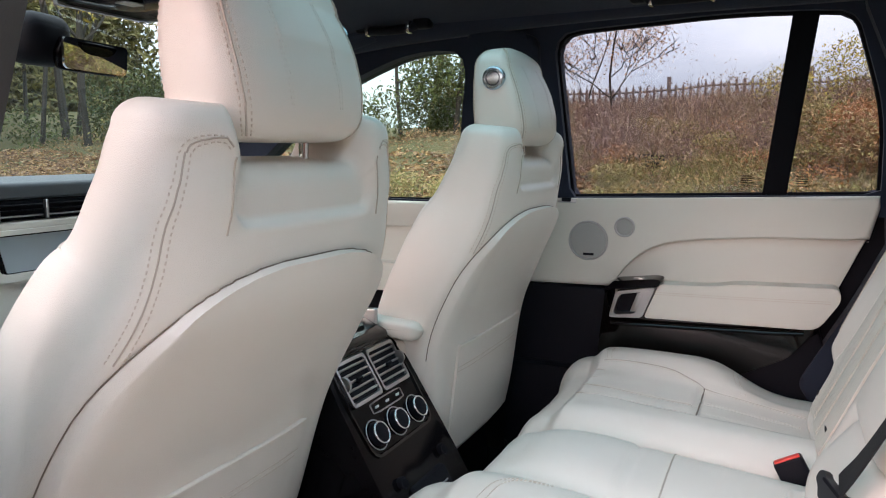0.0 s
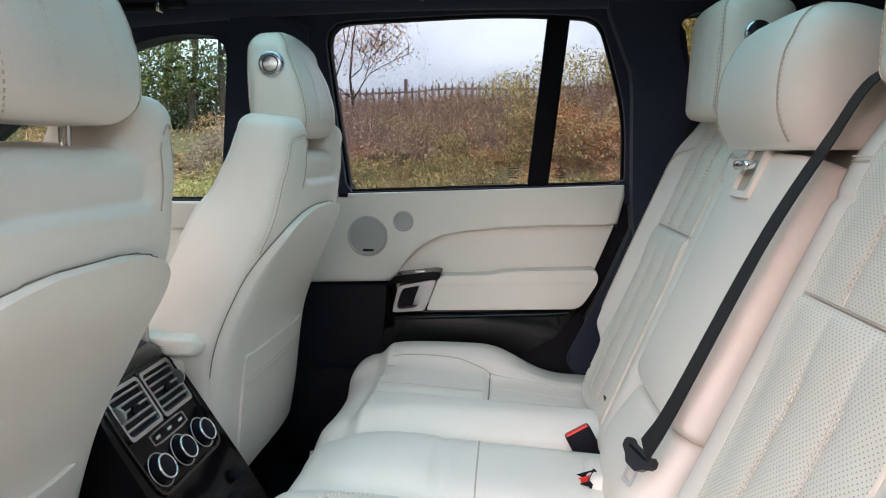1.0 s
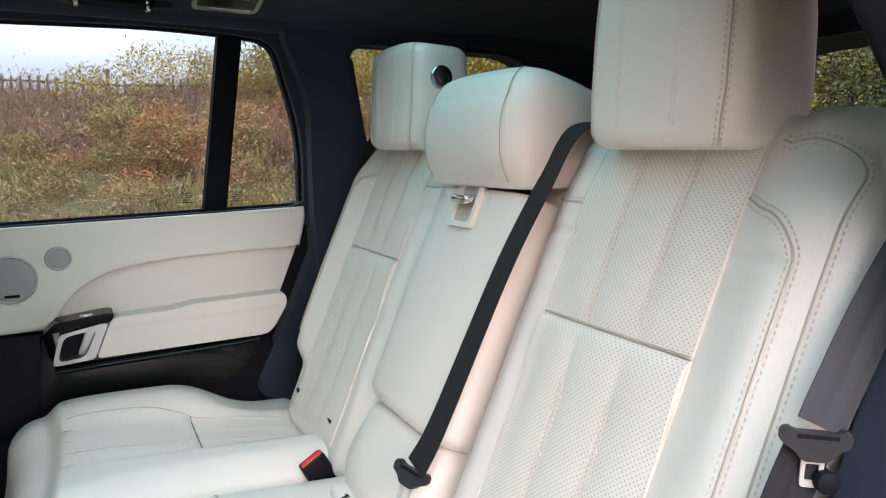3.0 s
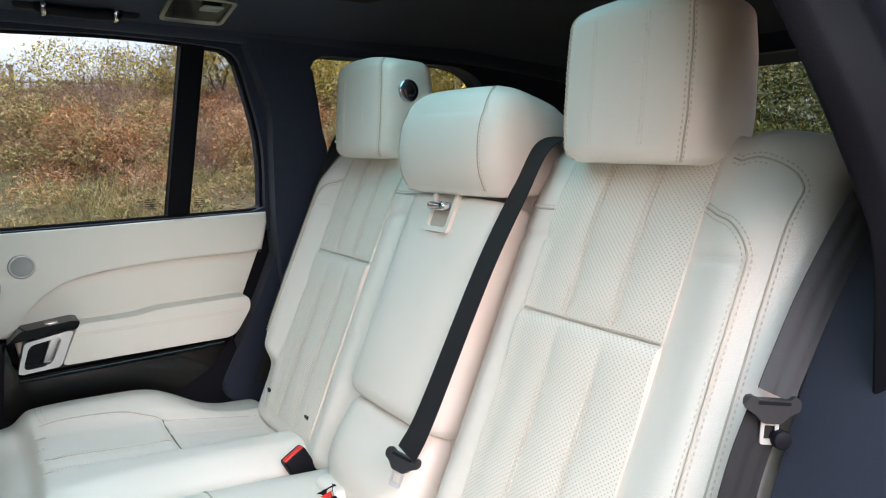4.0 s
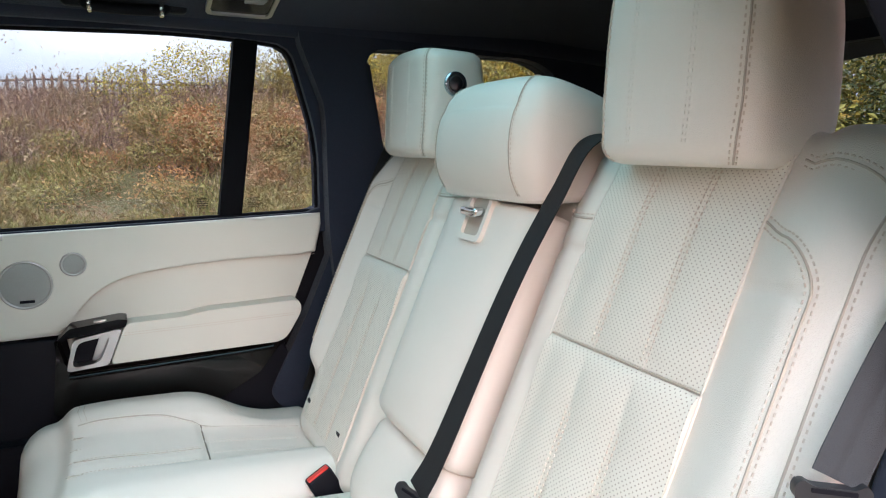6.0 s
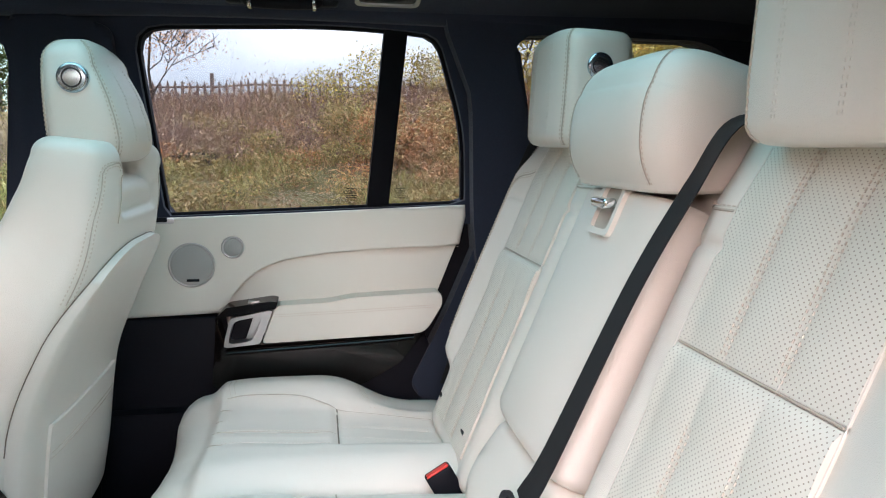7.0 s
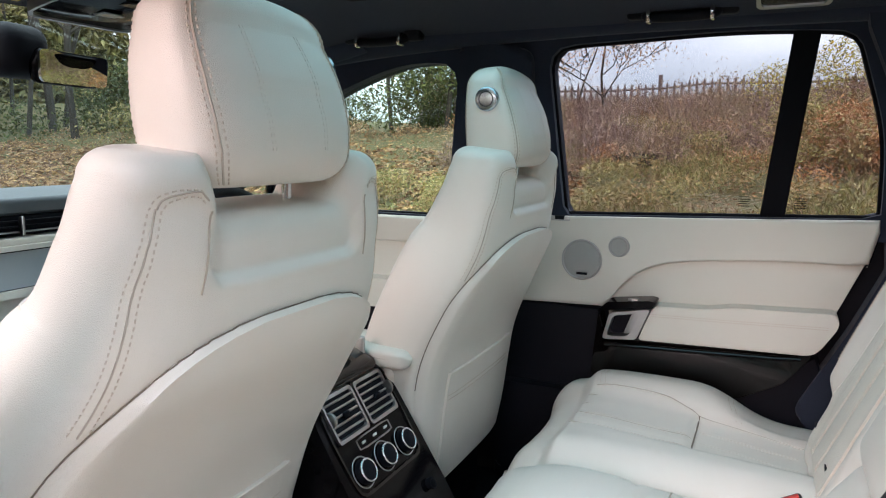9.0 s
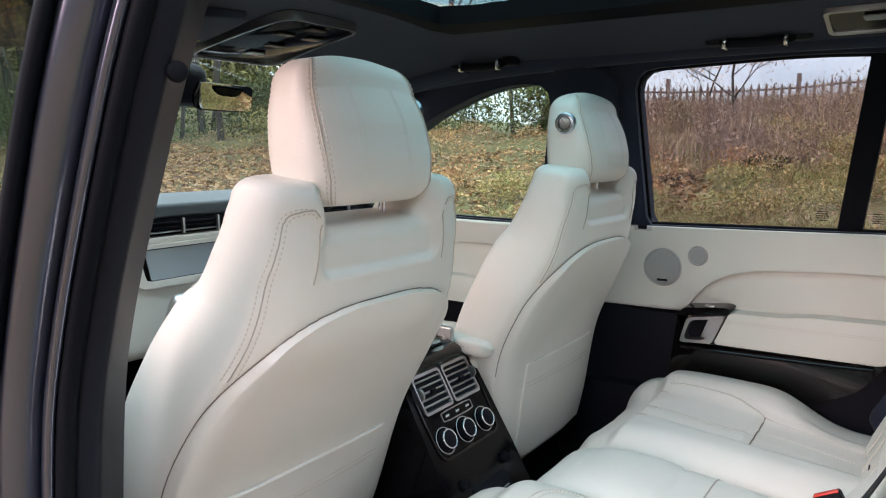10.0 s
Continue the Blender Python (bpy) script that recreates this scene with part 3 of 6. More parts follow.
def door_far_rear():
    door = thing("rear_car_door", (-0.2, 0.76, 0.7), "cream leather and gloss black rear car door, closed", "car door")
    top = [(-0.655, 1.327), (-0.2, 1.341), (0.185, 1.356)]
    edge = [(0.187, 1.33), (0.172, 1.262)]
    sweep = catmull([(0.172, 1.262), (-0.03, 1.258), (-0.199, 1.243), (-0.275, 1.222), (-0.325, 1.185), (-0.362, 1.135)], 24)
    low = [(-0.374, 1.115), (-0.655, 1.107)]
    bm = bmesh.new()
    prism(bm, top + edge + [tuple(p) for p in sweep[1:]] + low, FAR, -0.028, 0.03, 0.012, 4)
    part("upper_panel", bm, TRIM, door, "smooth cream leather panel", angle=60)
    bm = bmesh.new()
    prism(bm, [(-0.40, 1.30), (0.16, 1.30), (0.168, 1.262), (0.122, 1.15), (0.083, 1.06), (-0.36, 1.06)], FAR, -0.008, 0.03, 0.004)
    part("recess_panel", bm, TRIM, door, "recessed cream leather panel")
    bm = bmesh.new()
    stitches(bm, [FAR(a, b - 0.006, -0.0095) for a, b in sweep[:-3]], 0.004, 0.003, 0.0006)
    part("stitching", bm, THREAD, door)
    # armrest with its grab pocket
    bm = bmesh.new()
    prism(bm, rounded([(-0.252, 1.137), (-0.13, 1.141), (-0.09, 1.150), (0.122, 1.158), (0.126, 1.13), (0.085, 1.062), (-0.285, 1.052)], [0.01, 0.05, 0.05, 0.02, 0.02, 0.02, 0.008], 5), FAR, -0.062, 0.0, 0.016, 5)
    arm = part("armrest", bm, TRIM, door, "padded cream leather armrest", angle=60)
    bm = bmesh.new()
    for dz in (0.0, 0.005):
        stitches(bm, [FAR(a, b + dz, -0.0630) for a, b in ((-0.262, 1.112), (-0.1, 1.116), (0.108, 1.123))], 0.004, 0.003, 0.0007)
    part("stitching", bm, THREAD, arm)
    # handle
    bm = bmesh.new()
    prism(bm, rounded([(-0.385, 1.112), (-0.358, 1.138), (-0.262, 1.150), (-0.247, 1.147), (-0.252, 1.132), (-0.36, 1.118)], 0.005), FAR, -0.072, 0.0, 0.006)
    sw = part("switch_plate", bm, GLOSS, door, "gloss black window switch plate")
    bm = bmesh.new()
    box(bm, FAR(-0.30, 1.146, -0.055), (0.024, 0.012, 0.005), 0.001)
    part("window_switch", bm, SILVER, sw)
    outer = rounded([(-0.352, 1.112), (-0.258, 1.130), (-0.288, 1.053), (-0.368, 1.046)], 0.008)
    inner = rounded([(-0.344, 1.106), (-0.281, 1.117), (-0.305, 1.060), (-0.358, 1.054)], 0.014)
    bm = bmesh.new()
    ring_plate(bm, resample(outer, 60), resample(inner, 60), FAR, -0.068, -0.03)
    part("handle_surround", bm, SILVER, door, "brushed silver door handle surround")
    bm = bmesh.new()
    prism(bm, inner, FAR, -0.035, 0.0)
    part("handle_cup", bm, PLASTIC, door)
    bm = bmesh.new()
    prism(bm, rounded([(-0.303, 1.110), (-0.283, 1.114), (-0.304, 1.063), (-0.320, 1.061)], 0.004), FAR, -0.052, -0.040, 0.004)
    part("handle_lever", bm, SILVER, door, "brushed silver pull lever")
    # veneer and black lower door
    bm = bmesh.new()
    prism(bm, rounded([(-0.385, 1.105), (-0.37, 1.045), (0.085, 1.056), (0.03, 0.985), (-0.06, 0.935), (-0.40, 0.945)], 0.012), FAR, -0.035, 0.02, 0.012, 4)
    part("veneer_panel", bm, VENEER, door, "dark gloss wood veneer strip")
    bm = bmesh.new()
    tube(bm, [FAR(a, b, -0.05) for a, b in ((-0.365, 1.030), (-0.2, 1.036), (0.0, 1.045), (0.06, 1.050))], 0.007, 10, 0.8)
    part("trim_strip", bm, VENEER, door, "rounded gloss ledge under the armrest")
    bm = bmesh.new()
    prism(bm, [(-0.655, 1.108), (-0.384, 1.108), (-0.39, 0.96), (-0.05, 0.94), (0.09, 1.055), (0.14, 0.9), (0.02, 0.62), (-0.655, 0.62)], FAR, -0.02, 0.03, 0.006)
    part("lower_panel", bm, PLASTIC, door, "black lower door panel")
    bm = bmesh.new()
    prism(bm, rounded([(-0.64, 0.90), (-0.20, 0.90), (-0.18, 0.66), (-0.64, 0.66)], 0.02), FAR, -0.06, -0.015, 0.012)
    part("door_pocket", bm, PLASTIC, door)
    for nm, x, z, r in (("speaker_grille", -0.433, 1.228, 0.0475), ("tweeter_grille", -0.344, 1.266, 0.0225)):
        bm = bmesh.new()
        disc(bm, FAR(x, z, -0.026), (0, -1, 0), r, 0.010, 0.003)
        g = part(nm, bm, GRILLE, door, "round silver mesh speaker grille")
        bm = bmesh.new()
        torus(bm, FAR(x, z, -0.030), (0, -1, 0), r, 0.0028)
        part("ring", bm, SILVER, g)
        if r > 0.03:
            bm = bmesh.new()
            box(bm, FAR(x + 0.002, z - 0.034, -0.032), (0.027, 0.003, 0.006), 0.001)
            part("badge", bm, PLASTIC, g, "small black badge")
    bm = bmesh.new()
    box(bm, FAR(-0.49, 1.326, -0.022), (0.05, 0.014, 0.012), 0.003)
    lk = part("lock_pull", bm, SILVER, door)
    bm = bmesh.new()
    box(bm, FAR(-0.492, 1.329, -0.027), (0.024, 0.008, 0.010), 0.002)
    part("lock_button", bm, PLASTIC, lk)
    return door


def door_far_front():
    door = thing("front_car_door", (-1.2, 0.76, 0.7), "cream leather front car door, closed", "car door")
    bm = bmesh.new()
    prism(bm, [(-1.75, 1.305), (-0.79, 1.311), (-0.79, 1.24), (-1.2, 1.235), (-1.75, 1.20)], FAR, -0.03, 0.03, 0.012, 4)
    part("upper_panel", bm, TRIM, door, "smooth cream leather panel")
    bm = bmesh.new()
    prism(bm, [(-1.75, 1.26), (-0.79, 1.26), (-0.79, 1.08), (-1.75, 1.06)], FAR, -0.012, 0.03, 0.006)
    part("recess_panel", bm, TRIM, door)
    bm = bmesh.new()
    prism(bm, rounded([(-1.6, 1.13), (-0.82, 1.14), (-0.82, 1.06), (-1.6, 1.05)], 0.02), FAR, -0.07, 0.0, 0.02, 4)
    part("armrest", bm, TRIM, door, "padded cream leather armrest")
    bm = bmesh.new()
    prism(bm, [(-1.9, 1.07), (-0.79, 1.07), (-0.79, 0.62), (-1.9, 0.62)], FAR, -0.02, 0.03, 0.006)
    part("lower_panel", bm, PLASTIC, door, "black lower door panel")
    mir = thing("door_mirror", (-1.45, 0.98, 1.28), "black folded-out door mirror housing outside the window", "door mirror")
    part("housing", Pad([(-1.52, 1.29, 0.90, 1.10, 0.05, 0.05), (-1.51, 1.35, 0.88, 1.13, 0.065, 0.05), (-1.50, 1.42, 0.91, 1.11, 0.05, 0.04)], 2.5, 14, (0.03, 0.03)).mesh(32), GLOSS, mir)
    bm = bmesh.new()
    box(bm, (-1.465, 1.0, 1.36), (0.006, 0.19, 0.12), 0.002)
    part("mirror_glass", bm, MIRROR, mir)
    bm = bmesh.new()
    tube(bm, [(-1.52, 0.79, 1.29), (-1.52, 0.95, 1.30)], 0.02, 8)
    part("stalk", bm, GLOSS, mir)


# edges of the open near door's opening, from the sill up the middle pillar and down the rear pillar
B_EDGE = [(-0.60, -0.735, 0.62), (-0.565, -0.735, 1.0), (-0.536, -0.735, 1.235), (-0.507, -0.732, 1.354), (-0.445, -0.733, 1.491), (-0.394, -0.728, 1.611), (-0.358, -0.715, 1.70), (-0.325, -0.69, 1.76)]
C_EDGE = [(0.27, -0.68, 0.62), (0.25, -0.68, 1.0), (0.231, -0.68, 1.227), (0.203, -0.68, 1.414), (0.188, -0.665, 1.481), (0.155, -0.64, 1.567), (0.138, -0.608, 1.641), (0.115, -0.575, 1.70), (0.08, -0.555, 1.76)]


def swept(path, profile, n=40):
    """A strip of the body: a profile of offsets in x and y, carried up a path."""
    bm = bmesh.new()
    pts = catmull(path, n)
    rings = [[bm.verts.new(Vector(p) + Vector((dx, dy, 0))) for dx, dy in profile] for p in pts]
    k = len(profile)
    for a, b in zip(rings, rings[1:]):
        for j in range(k):
            bm.faces.new((a[j], a[(j + 1) % k], b[(j + 1) % k], b[j]))
    bm.faces.new(rings[0][::-1]), bm.faces.new(rings[-1])
    return bm


def near_front_window():
    loop = rounded([(-1.62, 1.315), (-0.66, 1.315), (-0.62, 1.79), (-0.93, 1.79), (-1.3, 1.66)], [0.03, 0.02, 0.05, 0.1, 0.2], 7)
    pane("window_front_near", loop, NEAR, CLEAR, "clear front door side window glass beside the open door", 0.03)
    bm = bmesh.new()
    tube(bm, [NEAR(a, b, 0.03) for a, b in ((-1.62, 1.31), (-1.1, 1.31), (-0.64, 1.312))], 0.012, 6)
    structure("trim_seal_near", bm, RUBBER, "black rubber waistline seal under the front window", "trim")


def near_pillars():
    near_front_window()
    def layer(nm, path, profile, mat, lab):
        structure(nm, swept(path, rounded(profile, 0.006, 3)), mat, lab, "car body")

    def q(s, d):
        """Offsets across the pillar's shut face (s, outwards) and into it (d)."""
        return (-0.487 * s - 0.873 * d, -0.873 * s + 0.487 * d)

    def strip(nm, pts, mat, lab):
        layer(nm, B_EDGE, [q(*p) for p in pts], mat, lab)

    strip("trim_near_pillar_inner", [(0.006, 0.0), (0.030, -0.004), (0.034, 0.06), (-0.02, 0.12), (0.0, 0.03)], SIDE_TRIM, "dark plastic middle pillar trim at the open door")
    strip("trim_near_pillar_seal", [(0.027, 0.0), (0.031, -0.012), (0.040, -0.015), (0.047, -0.010), (0.050, 0.03), (0.03, 0.05)], RUBBER, "black rubber door seal on the middle pillar")
    strip("wall_near_pillar_flange", [(0.047, 0.0), (0.049, -0.010), (0.056, -0.010), (0.060, 0.0), (0.060, 0.05), (0.047, 0.05)], PAINT, "grey painted flange of the middle pillar")
    strip("wall_near_pillar_body", [(0.058, 0.014), (0.066, 0.003), (0.080, 0.0), (0.096, 0.006), (0.102, 0.03), (0.10, 0.07), (0.058, 0.07)], PAINT, "dark grey painted middle pillar of the car body")
    strip("trim_near_pillar_outer", [(0.099, 0.016), (0.104, 0.006), (0.112, 0.008), (0.117, 0.03), (0.112, 0.06), (0.098, 0.06)], RUBBER, "black glazing rubber of the front door")
    layer("trim_rear_pillar_seal", C_EDGE, [(0.0, 0.0), (0.012, -0.024), (0.05, -0.044), (0.088, -0.036), (0.088, 0.0), (0.03, 0.006)], RUBBER, "black rubber door seal on the rear pillar")
    layer("wall_rear_pillar_body", C_EDGE, [(0.075, -0.03), (0.075, -0.060), (0.086, -0.070), (0.098, -0.062), (0.112, -0.088), (0.17, -0.10), (0.18, 0.0)], PAINT, "dark grey painted rear pillar of the car body")
    layer("trim_rear_pillar_inner", C_EDGE, [(0.03, 0.0), (0.05, -0.012), (0.22, -0.012), (0.22, 0.03), (0.12, 0.03), (0.05, 0.012)], SIDE_TRIM, "dark plastic rear pillar trim beside the bench")
    bm = bmesh.new()
    tube(bm, catmull([(-1.42, -0.66, 1.70), (-0.9, -0.67, 1.765), (-0.4, -0.67, 1.80), (0.2, -0.655, 1.795), (0.8, -0.65, 1.77), (1.35, -0.63, 1.72)], 40), 0.045, 10, 0.8)
    structure("trim_roof_rail_near", bm, LINING, "dark fabric roof rail above the open door", "trim")
    bm = bmesh.new()
    prism(bm, rounded([(0.0, 0.60), (0.55, 0.60), (0.55, 1.46), (0.33, 1.50), (0.25, 1.36), (0.14, 1.1)], 0.03), NEAR, -0.122, -0.02, 0.01)
    structure("trim_rear_pillar_lower", bm, PANEL, "dark trim panel between the bench and the door opening", "pillar trim")
    bm = bmesh.new()
    disc(bm, (-0.398, -0.728, 1.600), (0.87, -0.49, 0.0), 0.009, 0.010, 0.003, 20)
    bump = thing("pillar_bump_stop", (-0.398, -0.728, 1.60), "black rubber bump stop on the door pillar", "bump stop")
    part("cap", bm, RUBBER, bump)
    bm = bmesh.new()
    box(bm, (-0.17, -0.78, 0.58), (0.8, 0.16, 0.1), 0.02)
    structure("trim_sill", bm, PAINT, "dark grey door sill of the car body", "sill")


floor_and_roof()
side_wall(FAR, "far", "far")
side_wall(NEAR, "near", "near")
window_fittings()
windscreen_and_tailgate()
door_far_rear()
door_far_front()
near_pillars()


# ---- seats ----
def bump_at(x, c, w):
    return math.exp(-((x - c) / w) ** 2)


def headrest(parent, yc, x, z0, z1, half, df, db, lean, inward, power=3.8, dome=0.010, edge=0.86, button=True, face=1, ends=(0.035, 0.045), thin=(1.0, 0.97, 0.86, 0.70, 0.50), back=0.0):
    """A padded headrest on two chrome posts; face: the side with the two stitched lines; inward: the side of the release button."""
    zs = np.linspace(z0 + ends[0], z1 - ends[1], 5)
    wide = (0.95, 0.99, 1.0, 0.985, 0.93) if power < 4 else (0.97, 1.0, 1.0, 1.0, 0.975)
    pad = Pad([(x + lean * (z - z0), z, yc - half * w, yc + half * w, df, db * k) for z, w, k in zip(zs, wide, thin)], power, 24, ends,
              press=lambda u, v, f: (0.006 * (1 - u * u) if f else 0.004 * (1 - u * u), dome * (1 - u * u) if v > 0.5 else 0.0))
    ob = part("headrest", pad.mesh(64), LEATHER, parent, "padded cream leather headrest")
    bm, fine = bmesh.new(), bmesh.new()
    for s in (-1, 1):
        for u, side in ((edge, -1), (edge, 1)):
            def run(w, lift, side=side, s=s):
                a = [pad.at(s * w, 0, side, lift, ends[0] * (1 - math.sin(f)), -ends[0] * math.cos(f)) for f in np.linspace(0.5, 1.5, 7)]
                b = [pad.at(s * w, 1, side, lift, ends[1] * (1 - math.cos(f)), ends[1] * math.sin(f)) for f in np.linspace(0.07, 1.2, 8)]
                return a + [pad.at(s * w, v, side, lift) for v in np.linspace(0, 1, 16)] + b
            seam_part(run(u, 0.0006), ob, 0.0012)
            for off in ((-0.04, 0.035) if power < 4 else (-0.035, 0.022)):
                stitches(bm, run(u + off, 0.0008))
        for off in (0.34, 0.38):
            stitches(fine, [pad.at(s * off, v, face, 0.0003) for v in np.linspace(0.0, 1, 24)], 0.0035, 0.003, 0.0005)
    part("stitching", bm, THREAD, ob)
    part("stitching", fine, LEATHER, ob)
    for s in (-1, 1):
        bm = bmesh.new()
        tube(bm, [(x + back - 0.004, yc + s * 0.065, z0 - 0.07), (x + back, yc + s * 0.065, z0 + 0.03)], 0.006, 12)
        part("headrest_post", bm, CHROME, parent, "chrome headrest post")
    if button:
        p = Vector((x + 0.004, yc + inward * (half * 0.985), z0 + (z1 - z0) * 0.68))
        bm = bmesh.new()
        disc(bm, p, (0, inward, 0), 0.0225, 0.012, 0.004, 40, 4)
        bt = part("release_button", bm, BUTTON, ob, "round chrome release button")
        bm = bmesh.new()
        torus(bm, p + Vector((0, inward * 0.006, 0)), (0, inward, 0), 0.0135, 0.0011)
        part("ring", bm, LENS, bt)
    return ob


def front_seat(yc, inward, label, shear=0.0, dx=0.0, arm_end=-0.62):
    seat = thing("bucket_seat", (-0.85, yc, 0.62), label, "car seat", "front seats")
    table = [(0.82, -0.615, 0.225), (0.90, -0.603, 0.238), (1.075, -0.580, 0.250), (1.20, -0.532, 0.243), (1.30, -0.486, 0.218), (1.366, -0.470, 0.200), (1.398, -0.466, 0.190)]

    def press(u, v, f):
        ear = smoothstep(abs(u), 0.52, 0.74) * smoothstep(v, 0.70, 1.0)
        dt = 0.058 * ear
        if f:
            return 0.05 * smoothstep(abs(u), 0.45, 0.85) * (1 - 0.9 * smoothstep(v, 0.6, 1.0)), dt
        hollow = 0.012 * (1 - smoothstep(abs(u), 0.585, 0.64)) * smoothstep(v, 0.84, 0.88)
        return hollow, dt

    pad = Pad([(x + dx - shear * max(0.0, 1.31 - z) - 0.056, z + 0.014, yc - h, yc + h, 0.07, 0.06) for z, x, h in table], 3.6, 90, (0.04, 0.028), press)
    part("backrest", pad.mesh(160), LEATHER, seat, "cream leather backrest with double-stitched shoulders", angle=60)
    bm = bmesh.new()
    for s in (-1, 1):
        def line(off, s=s):
            hook = [pad.at(s * (0.66 + 0.24 * math.sin(f) + off * math.sin(f)), 0.935 + (0.062 + off) * math.cos(f), -1, 0.0008) for f in np.linspace(0.1, math.pi / 2, 10)]
            return [pad.at(s * (0.90 + off + 0.05 * smoothstep(0.98 - v, 0.0, 0.2)), v, -1, 0.0008) for v in np.linspace(0.60, 0.935, 36)] + hook[::-1]
        seam_part(line(0), seat, 0.0010)
        for off in (-0.024, 0.024):
            stitches(bm, line(off), 0.0034, 0.0032, 0.0008)
        seam_part([pad.at(s * 0.66, v, -1, 0.0006) for v in np.linspace(0.80, 0.99, 20)], seat, 0.001)
    part("stitching", bm, THREAD, seat)

    # back shell with an arched top, a raised border and a pocket
    v1 = 0.742

    def reach(v):
        s = max(0.0, (v - 0.30) / (v1 - 0.30))
        r = pad.row(v)[0]
        return (r[3] - r[2]) / 2 * 0.975 * max(0.0, 1 - min(s, 0.997) ** 5.4) ** 0.36

    def border(a, b):
        e = min(a, 1 - a) * 1.6, (1 - b) * 0.9
        return 0.007 * (1 - smoothstep(min(e), 0.02, 0.24)) - 0.002
    bm = pad.patch(lambda v: yc - reach(v), lambda v: yc + reach(v), 0.0, v1, -1, 0.008, 48, 60, border)
    part("back_shell", bm, LEATHER, seat, "cream back shell with a raised arched border", angle=70)

    rim = [pad.at(reach(v) / (pad.row(v)[0][3] - pad.row(v)[0][2]) * 2, v, -1, 0.0015) for v in np.concatenate([np.linspace(0.3, v1 - 0.05, 14), np.linspace(v1 - 0.045, v1, 24)])]
    rim2 = [pad.at(-reach(v) / (pad.row(v)[0][3] - pad.row(v)[0][2]) * 2, v, -1, 0.0015) for v in np.concatenate([np.linspace(0.3, v1 - 0.05, 14), np.linspace(v1 - 0.045, v1, 24)])]
    seam_part(rim + rim2[::-1], seat, 0.0009, True)

    def pocket(a, b):
        return 0.002 * math.sin(math.pi * a)
    pv = 0.325
    bm = pad.patch(yc - 0.168, yc + 0.168, 0.02, pv, -1, 0.0105, 30, 24, pocket)
    pk = part("seat_pocket", bm, LEATHER, seat, "cream leather map pocket")
    bm = bmesh.new()
    tube(bm, [pad.at((k / 20 * 2 - 1) * 0.668, pv, -1, 0.0115) for k in range(21)], 0.0022, 8)
    part("pocket_rim", bm, LEATHER, pk)
    bm = bmesh.new()
    for dv in (0.268, 0.276):
        stitches(bm, [pad.at((k / 20 * 2 - 1) * 0.66, dv, -1, 0.0130) for k in range(21)], 0.004, 0.003, 0.0007)
    part("stitching", bm, THREAD, pk)
    headrest(seat, yc, dx - 0.528, 1.460, 1.648, 0.126, 0.050, 0.074, -0.02, inward, face=-1, ends=(0.035, 0.04))
    # cushion and inboard armrest
    part("cushion", Pad([(-1.20, 0.90, yc - 0.25, yc + 0.25, 0.08, 0.10), (-1.0, 0.91, yc - 0.26, yc + 0.26, 0.09, 0.12), (-0.80, 0.90, yc - 0.21, yc + 0.21, 0.08, 0.12)], 3.4, 20, (0.06, 0.03),
        lambda u, v, f: (0.03 * smoothstep(abs(u), 0.5, 0.85) if f else 0.0, 0.0)).mesh(48), LEATHER, seat)
    y = yc + inward * 0.232
    arm = part("armrest", Pad([(-1.02, 1.116, y - 0.035, y + 0.035, 0.016, 0.020), (-0.85, 1.119, y - 0.04, y + 0.04, 0.017, 0.022), (arm_end, 1.114, y - 0.044, y + 0.044, 0.016, 0.022)], 4.5, 20, (0.03, 0.022)).mesh(48), LEATHER, seat, "folding cream leather armrest")
    bm = bmesh.new()
    box(bm, ((arm_end - 1.02) / 2 - 0.012, y, 1.032), (abs(arm_end + 1.02) - 0.01, 0.072, 0.12), 0.018, 4)
    part("armrest_base", bm, LEATHER, seat)
    seam_part([(x, y + inward * 0.0425, 1.114) for x in (-1.0, -0.85, arm_end)], arm, 0.0012)
    bm = bmesh.new()
    box(bm, (-0.9, yc, 0.71), (0.5, 0.44, 0.16), 0.02)
    part("seat_base", bm, PLASTIC, seat)
    return seat


def bench_x(z):
    return 0.21 + 0.42 * (z - 1.287)


